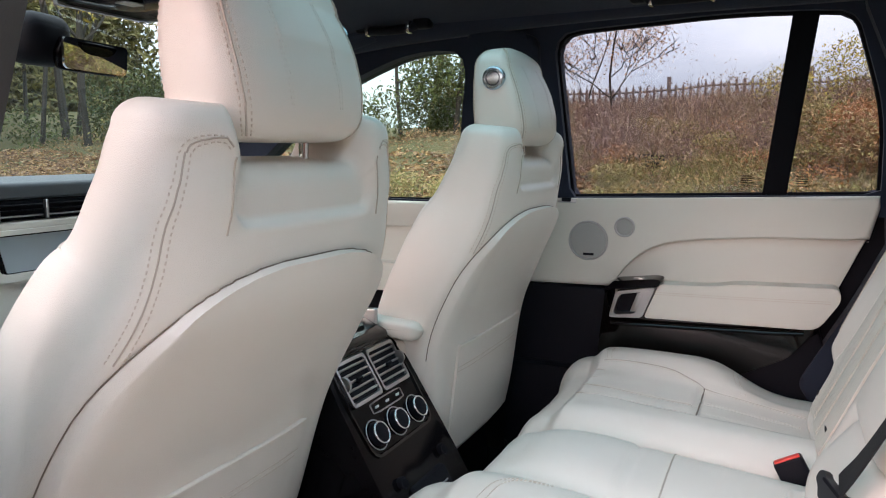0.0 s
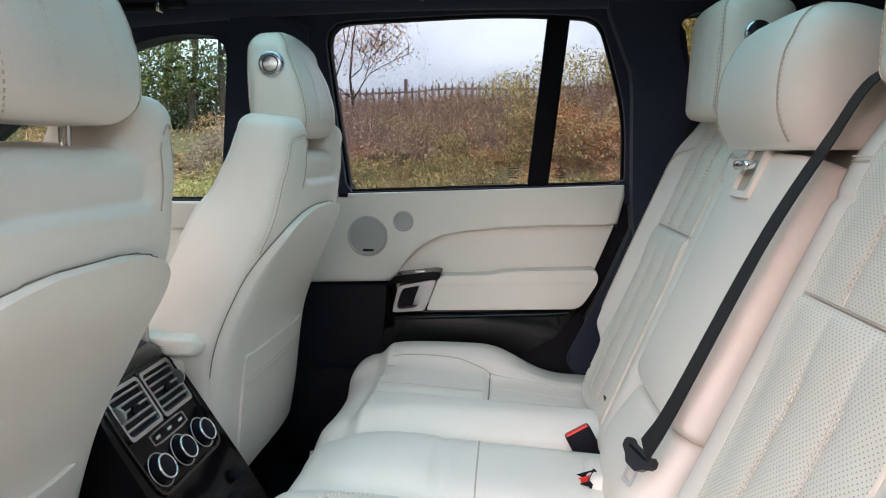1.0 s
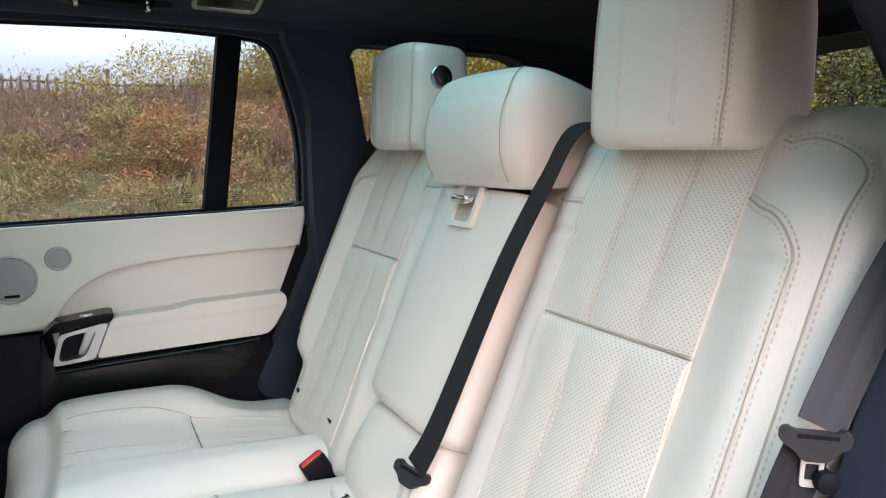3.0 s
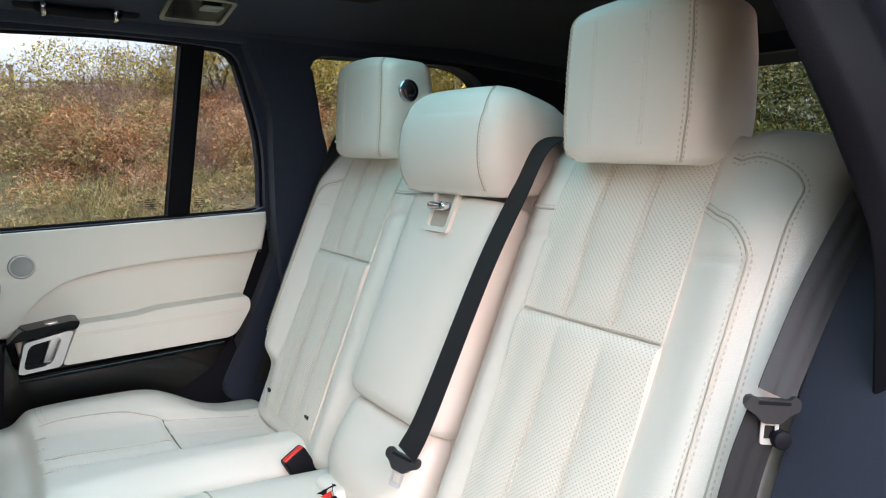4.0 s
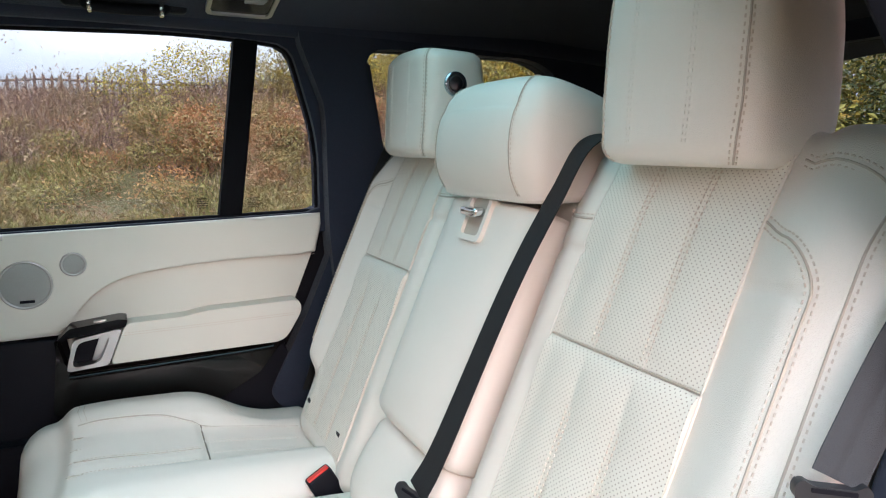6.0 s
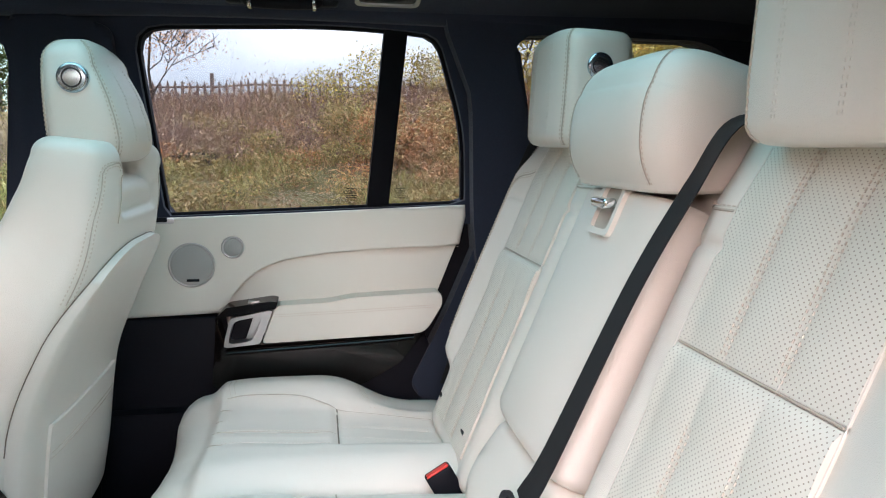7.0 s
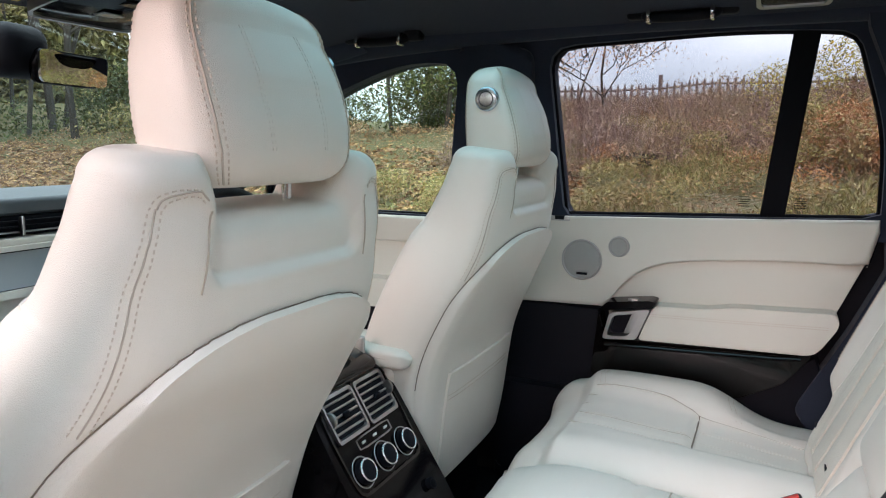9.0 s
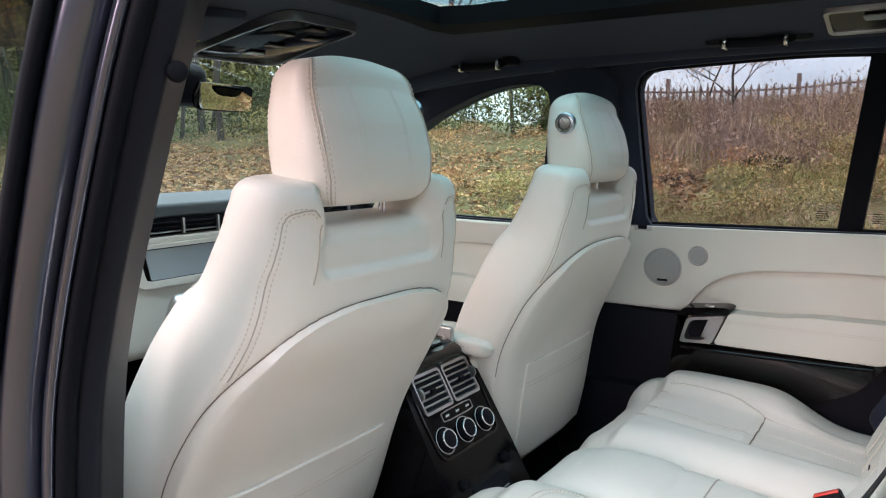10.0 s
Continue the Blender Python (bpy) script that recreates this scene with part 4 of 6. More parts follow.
def rear_backrest(s, seat):
    lo = lambda a, b: (min(s * a, s * b), max(s * a, s * b))
    table = [(0.95, 0.55), (1.03, 0.558), (1.085, 0.592), (1.20, 0.604), (1.32, 0.604), (1.41, 0.602), (1.492, 0.592)]
    rows = []
    for z, o in table:
        y0, y1 = lo(0.142, o)
        rows.append((bench_x(z) + 0.0645, z - 0.027, y0, y1, 0.07, 0.07))
    def press(u, v, f):
        w = 0.371 + s * u * 0.229
        drop = (0.030 * (1 - smoothstep(abs(w - 0.355), 0.105, 0.14)) + 0.018 * smoothstep(w, 0.46, 0.52)) * smoothstep(v, 0.80, 1.0)
        if not f:
            return 0.0, drop
        dn = -0.005 * (1 - smoothstep(abs(w - 0.348), 0.100, 0.135))
        dn += 0.022 * smoothstep(w, 0.462, 0.54) * smoothstep(v, 0.16, 0.3) * (1 - 0.6 * smoothstep(v, 0.85, 1.0))
        dn += 0.010 * bump_at(w, 0.19, 0.03)
        dn -= 0.010 * smoothstep(v, 0.85, 1.0)
        arch = 0.79 - 2.2 * max(0.0, abs(w - 0.50) - 0.02) ** 1.25 if w > 0.47 else 0.79
        dn -= 0.0045 * bump_at(v, arch, 0.010) * smoothstep(abs(w - 0.353), 0.11, 0.125) * (1 - smoothstep(w, 0.525, 0.545))
        return dn, drop
    pad = Pad(rows, 3.6, 100, (0.03, 0.04), press)
    part("backrest", pad.mesh(170), LEATHER, seat, "cream leather backrest with padded wings", angle=60)
    seamv = 0.625
    y0, y1 = lo(0.227, 0.466)
    def puff(a, b):
        k = abs(math.sin(math.pi * 3 * a)) ** 0.45
        top = 1 - 0.7 * (smoothstep(b, 0.9, 1.0) + smoothstep(0.1 - b, 0.0, 0.1))
        return 0.0042 * k * top
    for nm, v0, v1 in (("insert_upper", seamv + 0.001, 0.995), ("insert_lower", 0.02, seamv - 0.001)):
        # the lower cushion rolls proud of the upper one at the cross seam
        roll = lambda a, b, low=nm == "insert_lower": puff(a, b) + (0.005 * smoothstep(b, 0.80, 0.95) * (1 - smoothstep(b, 0.975, 1.0)) if low else 0.0)
        bm = pad.patch(y0, y1, v0, v1, 1, 0.003, 60, 40, roll)
        part(nm, bm, PERFORATED, seat, "perforated cream leather insert in three channels", angle=60)
    bm = bmesh.new()
    for k in (1 / 3, 2 / 3):
        for v0, v1 in ((seamv + 0.01, 0.97), (0.04, seamv - 0.01)):
            for off in (-0.004, 0.004):
                r = pad.row(0.5)[0]
                path = []
                for v in np.linspace(v0, v1, 18):
                    r = pad.row(v)[0]
                    y = y0 + (y1 - y0) * k + off
                    path.append(pad.at((y - (r[2] + r[3]) / 2) / ((r[3] - r[2]) / 2), v, 1, 0.0062))
                stitches(bm, path, 0.0034, 0.0034, 0.0009)
    cross = []
    for y in np.linspace(y0 + 0.003, y1 - 0.003, 24):
        r = pad.row(seamv)[0]
        cross.append(pad.at((y - (r[2] + r[3]) / 2) / ((r[3] - r[2]) / 2), seamv, 1, 0.0036))
    seam_part(cross, seat, 0.0013)
    # joints of the insert: down its sides and down the channels
    for y, v0, v1, up in [(y0, 0.03, 0.985, 0.0038), (y1, 0.03, 0.985, 0.0038)] + [(y0 + (y1 - y0) * k / 3, a, b, 0.0034) for k in (1, 2) for a, b in ((0.03, seamv), (seamv, 0.985))]:
        path = []
        for v in np.linspace(v0, v1, 50):
            r = pad.row(v)[0]
            path.append(pad.at((y - (r[2] + r[3]) / 2) / ((r[3] - r[2]) / 2), v, 1, up))
        part("seam", tube(bmesh.new(), path, 0.0007, 5), LEATHER, seat)
    # stitched lines down the outer wing: one turns in under the shoulder, one runs over its top
    def at_w(w, v, lift=0.0008):
        r = pad.row(v)[0]
        return pad.at((s * w - (r[2] + r[3]) / 2) / ((r[3] - r[2]) / 2), v, 1, lift)

    taper = lambda v: 0.03 * (1 - smoothstep(v, 0.1, 0.3))
    first = 0.10 if s < 0 else 0.35
    inner = [at_w(0.545 - taper(v), v) for v in np.linspace(first, 0.785, 44)]
    inner += [at_w(0.545 - 0.098 * (1 - math.cos(f)), 0.785 + 0.10 * math.sin(f)) for f in np.linspace(0.1, 1.57, 16)]
    outer = [at_w(0.570 - taper(v), v) for v in np.linspace(first, 0.92, 54)]
    outer += [at_w(0.570 - 0.10 * (1 - math.cos(f)), 0.92 + 0.076 * math.sin(f)) for f in np.linspace(0.1, 1.5, 14)]
    for path in (inner, outer):
        seam_part(path, seat, 0.0013)
        for k in (-1, 1):
            side = []
            for a, p in enumerate(path):
                t = (path[min(a + 1, len(path) - 1)] - path[max(a - 1, 0)]).normalized()
                side.append(p + t.cross(Vector((-0.92, 0, 0.38))).normalized() * 0.0055 * k)
            stitches(bm, side)
    path = [pad.on(s * ww, 1.425, 2, 1, 0.0008) for ww in np.linspace(0.15, 0.235, 8)]
    seam_part(path, seat, 0.0016)
    stitches(bm, [p + Vector((0, 0, 0.005)) for p in path])
    part("stitching", bm, THREAD, seat)
    headrest(seat, s * 0.355, 0.304, 1.490, 1.686, 0.116, 0.058, 0.080, 0.05, -s, 4.6, 0.006, 0.84, face=1, button=True, ends=(0.022, 0.026), thin=(1.0, 1.0, 0.97, 0.92, 0.84), back=0.05)
    # child-seat anchor tags at the foot
    for w in (0.26, 0.45):
        bm = bmesh.new()
        p = pad.on(s * w, 0.985, 2, 1, 0.002)
        box(bm, p, (0.005, 0.017, 0.026), 0.001)
        tg = part("anchor_tag", bm, PLASTIC, seat, "small black anchor tag")
        bm = bmesh.new()
        torus(bm, p + Vector((-0.003, 0, 0.002)), (-1, 0, 0.3), 0.0035, 0.0006, 16, 5)
        part("mark", bm, WHITE_MARK, tg)
    return seat


def middle_backrest(seat):
    rows = [(bench_x(z) + 0.045, z - 0.03, -h, h, 0.075, 0.06) for z, h in ((1.115, 0.138), (1.25, 0.140), (1.38, 0.142), (1.425, 0.142))]
    pad = Pad(rows, 6, 24, (0.025, 0.01), lambda u, v, f: (0.006 * (1 - u * u) if f else 0, 0))
    part("backrest", pad.mesh(72), LEATHER, seat, angle=60)
    rows = [(bench_x(z) + 0.045, z - 0.03, -h, h, 0.07, 0.06) for z, h in ((0.96, 0.128), (1.0, 0.132), (1.065, 0.134))]
    part("lower_roll", Pad(rows, 4, 16, (0.03, 0.035), lambda u, v, f: (0.012 * math.sin(math.pi * v) if f else 0, 0)).mesh(56), LEATHER, seat)
    bm = bmesh.new()
    prism(bm, [(-0.15, 0.93), (0.15, 0.93), (0.15, 1.46), (-0.15, 1.46)], lambda a, b, d: Vector((bench_x(b) + d, a, b)), 0.045, 0.15)
    part("backing", bm, LEATHER, seat)
    # padded roll that serves as the middle headrest
    hp = Pad([(0.302, 1.445, -0.148, 0.152, 0.076, 0.055), (0.302, 1.48, -0.150, 0.154, 0.094, 0.08), (0.306, 1.52, -0.148, 0.152, 0.098, 0.10), (0.312, 1.543, -0.145, 0.149, 0.094, 0.10)], 4.2, 26, (0.008, 0.055))
    hr = part("headrest", hp.mesh(72), LEATHER, seat, "large padded cream leather headrest")
    bm = bmesh.new()
    for s in (-1, 1):
        path = [hp.at(s * 0.76, v, 1, 0.0008) for v in np.linspace(0.02, 1, 18)] + [hp.at(s * 0.76, 1, 1, 0.0008, 0.055 * (1 - math.cos(f)), 0.055 * math.sin(f)) for f in np.linspace(0.15, 1.4, 8)]
        seam_part(path, hr, 0.0009)
        for off in (-0.005, 0.005):
            stitches(bm, [p + Vector((0, off, 0)) for p in path], 0.003, 0.0034, 0.0006)
    part("stitching", bm, THREAD, hr)
    # latch in its recess
    def put(a, b, d):
        return Vector((bench_x(b) - 0.026 + d * 0.92, a, b - d * 0.38))
    outer, inner = rounded([(-0.036, 1.372), (0.036, 1.372), (0.036, 1.438), (-0.036, 1.438)], 0.01), rounded([(-0.027, 1.38), (0.027, 1.38), (0.027, 1.434), (-0.027, 1.434)], 0.007)
    bm = bmesh.new()
    ring_plate(bm, resample(outer, 48), resample(inner, 48), put, -0.010, 0.012)
    lt = part("latch_surround", bm, LEATHER, seat, "cream plastic latch surround")
    bm = bmesh.new()
    prism(bm, inner, put, -0.004, 0.0)
    # the recess's shade is put into the cup's darker colour
    part("latch_cup", bm, SEAM, lt)
    bm = bmesh.new()
    box(bm, put(0, 1.411, -0.016), (0.02, 0.048, 0.014), 0.005, 3)
    part("latch_lever", bm, CHROME, lt, "satin silver release lever")


def rear_seats():
    group = "rear bench seats"
    for s, lab in ((1, "cream perforated leather rear bench seat beside the closed door"), (-1, "cream perforated leather rear bench seat beside the open door")):
        seat = thing("bench_seat", (-0.1, s * 0.40, 0.62), lab, "car seat", group)
        rear_backrest(s, seat)
        y0, y1 = (0.195, 0.70) if s > 0 else (-0.668, -0.040)
        def press(u, v, f, s=s, y0=y0, y1=y1):
            if not f:
                return 0.0, 0.0
            w = s * ((y0 + y1) / 2 + u * (y1 - y0) / 2)
            fore = 1 - smoothstep(v, 0.635, 0.665)
            panel = smoothstep(w, 0.312, 0.345) * (1 - smoothstep(w, 0.500, 0.545))
            dn = 0.026 * smoothstep(w, 0.50, 0.60) * (1 - smoothstep(v, 0.60, 0.85))
            dn -= 0.034 * smoothstep(w, 0.50, 0.56) * smoothstep(v, 0.66, 0.92)
            dn -= (0.024 + 0.012 * smoothstep(v, 0.66, 1.0)) * panel * (1 - fore) + 0.010 * panel * fore * smoothstep(v, 0.25, 0.6)
            dn += 0.006 * bump_at(w, 0.26, 0.035) + 0.012 * bump_at(w, 0.11, 0.07) * (1 - smoothstep(v, 0.45, 0.75))
            for c in (0.345, 0.40, 0.455, 0.51):
                dn -= 0.0042 * bump_at(w, c + 0.03 * smoothstep(v, 0.3, 0.0), 0.006) * fore
            for c in (0.395, 0.452):
                dn -= 0.0036 * bump_at(w, c, 0.005) * (1 - fore)
            return dn - 0.022 * smoothstep(0.18 - v, 0.0, 0.18), 0.018 * bump_at(w, 0.42, 0.2) * (1 - smoothstep(v, 0.0, 0.3))
        fwd = 0.0 if s > 0 else 0.04
        pad = Pad([(-0.395 - fwd, 0.882 + fwd * 0.3, y0, y1, 0.075, 0.09), (-0.30 - fwd * 0.6, 0.887 + fwd * 0.3, y0, y1, 0.082, 0.10), (-0.12, 0.888, y0, y1, 0.078, 0.10), (0.10, 0.880, y0, y1, 0.074, 0.10)], 3.8, 70, (0.062, 0.02), press)
        part("cushion", pad.mesh(150), LEATHER, seat, angle=70)
        bm = bmesh.new()
        for c in (0.345, 0.40, 0.455, 0.51):
            for off in (-0.004, 0.004):
                stitches(bm, [pad.on(s * (c + off), x, 0, 1, 0.0008) for x in np.linspace(-0.352, -0.14, 20)], 0.0035, 0.003, 0.0007)
            seam_part([pad.on(s * c, x, 0, 1, 0.0006) for x in np.linspace(-0.355, -0.13, 24)], seat, 0.0009)
        for c in (0.395, 0.452):
            seam_part([pad.on(s * c, x, 0, 1, 0.0006) for x in np.linspace(-0.12, 0.06, 20)], seat, 0.0009)
            for off in (-0.004, 0.004):
                stitches(bm, [pad.on(s * (c + off), x, 0, 1, 0.0008) for x in np.linspace(-0.12, 0.06, 16)], 0.0035, 0.003, 0.0007)
        seam_part([pad.on(s * w, -0.125, 0, 1, 0.0010) for w in np.linspace(0.325, 0.515, 16)], seat, 0.0016, True)
        seam_part([pad.on(s * 0.330, x, 0, 1, 0.0010) for x in np.linspace(-0.125, 0.07, 16)], seat)
        seam_part([pad.on(s * w, x, 0, 1, 0.0010) for w, x in catmull([(0.545, -0.345), (0.548, -0.3), (0.54, -0.2), (0.515, -0.125), (0.51, 0.0), (0.505, 0.07)], 30)], seat)
        for off in (-0.005, 0.005):
            stitches(bm, [pad.on(s * w, x + off, 0, 1, 0.0008) for w, x in ((0.525, -0.05), (0.56, -0.062), (0.60, -0.07), (0.65, -0.072))], 0.0035, 0.003, 0.0008)
            stitches(bm, [pad.on(s * w, x + off, 0, 1, 0.0008) for w, x in ((0.555, -0.335), (0.59, -0.342), (0.63, -0.34))], 0.0035, 0.003, 0.0008)
        if s < 0:
            for off in (0.0, 0.012):
                stitches(bm, [pad.on(s * w, x + off, 0, 1, 0.0008) for w, x in catmull([(0.095, -0.28), (0.105, -0.32), (0.14, -0.345), (0.22, -0.352)], 12)], 0.0035, 0.003, 0.0009)
        part("stitching", bm, THREAD, seat)
        bm = bmesh.new()
        box(bm, (-0.13, s * 0.45, 0.725), (0.5, 0.46, 0.2), 0.03)
        part("seat_base", bm, CARPET, seat)
    seat = thing("bench_seat", (-0.1, 0, 0.62), "cream leather centre bench seat with a silver backrest latch", "car seat", group)
    middle_backrest(seat)
    pad = Pad([(-0.375, 0.866, -0.055, 0.188, 0.08, 0.09), (-0.29, 0.876, -0.055, 0.19, 0.088, 0.10), (-0.12, 0.872, -0.055, 0.19, 0.082, 0.10), (0.10, 0.864, -0.055, 0.19, 0.074, 0.10)], 4, 60, (0.07, 0.02),
              lambda u, v, f: ((0.010 * (1 - u * u) * smoothstep(0.62 - v, 0, 0.2) - 0.006 * bump_at(v, 0.535, 0.012)) if f else 0.0, 0.02 * (1 - u * u) * (1 - smoothstep(v, 0, 0.3))))
    part("cushion", pad.mesh(90), LEATHER, seat, angle=70)
    seam_part([pad.on(w, -0.135, 0, 1, 0.0010) for w in np.linspace(-0.04, 0.175, 20)], seat)


def strap(bm, path, width, across, thick=0.0016):
    """Belt webbing along a path; across: the direction of its width, one or one a point."""
    pts = [Vector(p) for p in path]
    rows = []
    for i, p in enumerate(pts):
        t = (pts[min(i + 1, len(pts) - 1)] - pts[max(i - 1, 0)]).normalized()
        a = Vector(across[i] if isinstance(across, list) else across)
        a = (a - t * a.dot(t)).normalized()
        n = t.cross(a).normalized()
        prof = [(-0.5, 0), (-0.49, 0.5), (-0.34, 0.5), (-0.30, 1.0), (-0.1, 0.9), (-0.06, 0.4), (0.06, 0.4), (0.1, 0.9), (0.30, 1.0), (0.34, 0.5), (0.49, 0.5), (0.5, 0), (0.49, -0.5), (-0.49, -0.5)]
        rows.append([bm.verts.new(p + a * width * u + n * thick * w) for u, w in prof])
    k = len(rows[0])
    for p, q in zip(rows, rows[1:]):
        for j in range(k):
            bm.faces.new((p[j], p[(j + 1) % k], q[(j + 1) % k], q[j]))
    bm.faces.new(rows[0][::-1]), bm.faces.new(rows[-1])
    return bm


def belt_tongue(parent, p, down, side, k=1.0):
    """The tongue of a belt: a broad moulded black grip with a collar for the webbing and a steel loop."""
    side = Vector(side).normalized()
    down = Vector(down) - side * side.dot(Vector(down))
    down.normalize()
    n = down.cross(side).normalized()
    turn = Matrix((side, down, n)).transposed()

    def put(a, b, d):
        return Vector(p) + turn @ Vector((a, b, d)) * k

    bm = bmesh.new()
    prism(bm, rounded([(-0.039, -0.022), (-0.026, -0.014), (0.026, -0.014), (0.039, -0.022), (0.047, -0.012), (0.046, 0.004), (0.030, 0.012), (0.017, 0.027), (-0.017, 0.027), (-0.030, 0.012), (-0.046, 0.004), (-0.047, -0.012)], 0.006), put, -0.009, 0.009, 0.004 * k)
    tg = part("tongue_grip", bm, TONGUE, parent, "black moulded tongue grip")
    bm = bmesh.new()
    prism(bm, rounded([(-0.028, -0.012), (0.028, -0.012), (0.028, -0.006), (-0.028, -0.006)], 0.002), put, -0.0105, 0.0105, 0.001 * k)
    part("webbing_slot", bm, PLASTIC, tg)
    bm = bmesh.new()
    o = rounded([(-0.016, 0.02), (0.016, 0.02), (0.015, 0.066), (-0.015, 0.066)], 0.004)
    i = rounded([(-0.0095, 0.032), (0.0095, 0.032), (0.0095, 0.056), (-0.0095, 0.056)], 0.002)
    ring_plate(bm, resample(o, 40), resample(i, 40), put, -0.0018, 0.0018)
    part("steel_loop", bm, STEEL, tg, "steel tongue loop")


def belts():
    b = thing("seat_belt", (0.3, -0.2, 1.5), "black webbing centre seat belt hanging down the backrest", "seat belt", "seat belts")
    bm = bmesh.new()
    path = catmull([(0.43, -0.172, 1.50), (0.36, -0.173, 1.524), (0.295, -0.172, 1.515), (0.248, -0.168, 1.44), (0.19, -0.160, 1.33), (0.106, -0.142, 1.13), (0.078, -0.131, 1.07)], 40)
    strap(bm, path, 0.050, [tuple(Vector((0.25, 1, 0.1)).lerp(Vector((0.0, 1.0, 0.1)), (k / 40) ** 3)) for k in range(41)])
    part("webbing", bm, WEBBING, b)
    belt_tongue(b, (0.072, -0.130, 1.062), (-0.40, 0.06, -0.92), (0.42, -0.88, -0.2), 0.6)
    b = thing("seat_belt", (0.3, -0.62, 1.45), "webbing shoulder belt beside the rear seat, its upper run painted lit grey", "seat belt", "seat belts")
    bm = bmesh.new()
    path = catmull([(0.36, -0.675, 1.60), (0.300, -0.640, 1.485), (0.243, -0.622, 1.385), (0.200, -0.617, 1.31), (0.186, -0.616, 1.284)], 24)
    strap(bm, path, 0.037, [tuple(Vector((0.80, -0.55, -0.1)).lerp(Vector((0.84, -0.53, -0.08)), (k / 24) ** 0.8)) for k in range(25)])
    part("webbing", bm, WEBBING_LIT, b)
    belt_tongue(b, (0.180, -0.616, 1.274), (-0.42, 0.22, -0.88), (0.84, -0.53, -0.06), 0.54)
    bm = bmesh.new()
    strap(bm, catmull([(0.184, -0.610, 1.272), (0.150, -0.608, 1.20), (0.09, -0.615, 1.05), (0.04, -0.625, 0.85)], 20), 0.036, (0.86, -0.50, -0.08))
    part("webbing", bm, WEBBING, b)
    bm = bmesh.new()
    disc(bm, (0.186, -0.622, 1.244), (-0.5, -0.85, 0.1), 0.009, 0.016, 0.003, 20)
    part("stop_button", bm, PLASTIC, b)
    b = thing("seat_belt", (0.3, 0.60, 1.45), "dark shoulder belt beside the rear pillar", "seat belt", "seat belts")
    bm = bmesh.new()
    strap(bm, catmull([(0.36, 0.63, 1.56), (0.31, 0.632, 1.46), (0.25, 0.635, 1.30), (0.18, 0.64, 1.10), (0.13, 0.64, 0.95)], 20), 0.045, (0.85, 0.45, -0.3))
    part("webbing", bm, WEBBING, b)
    bm = bmesh.new()
    tube(bm, [(0.335, 0.60, 1.515), (0.30, 0.555, 1.528)], 0.004, 8)
    part("guide", bm, CHROME, b, "chrome belt guide")
    # buckles between the cushions
    for p, up, ax, lab in (((0.048, 0.196, 0.928), (-0.48, 0.04, 0.88), (0.86, 0.10, 0.5), "black belt buckle with a red button beside the cushion"),
                           ((0.042, 0.046, 0.911), (-0.58, -0.05, 0.81), (0.72, -0.45, 0.45), "black belt buckle with a red button sunk in the bench")):
        k = thing("belt_buckle", p, lab, "belt buckle", "belt buckles")
        upv = Vector(up).normalized()
        ax = Vector(ax)
        ax = (ax - upv * ax.dot(upv)).normalized()
        sd = ax.cross(upv).normalized()
        turn = Matrix((sd, ax, upv)).transposed()
        bm = bmesh.new()
        box(bm, p, (0.026, 0.046, 0.072), 0.005, 3, turn)
        bd = part("body", bm, PLASTIC, k)
        bm = bmesh.new()
        box(bm, Vector(p) + upv * 0.0355 + sd * 0.004, (0.013, 0.040, 0.006), 0.002, 2, turn)
        part("button", bm, RED, bd, "red release button")
    c = thing("buckle_well", (0.03, 0.06, 0.95), "cream plastic surround of the sunken belt buckle", "seat trim")
    bm = bmesh.new()
    box(bm, (0.075, 0.060, 0.932), (0.09, 0.085, 0.05), 0.014, 4)
    part("surround", bm, LEATHER, c)


front_seat(-0.370, 1, "cream leather front passenger seat with headrest and map pocket", 0.17, 0.0, -0.70)
front_seat(0.388, -1, "cream leather driver's seat beside the far door", 0.0, 0.014)
rear_seats()
belts()


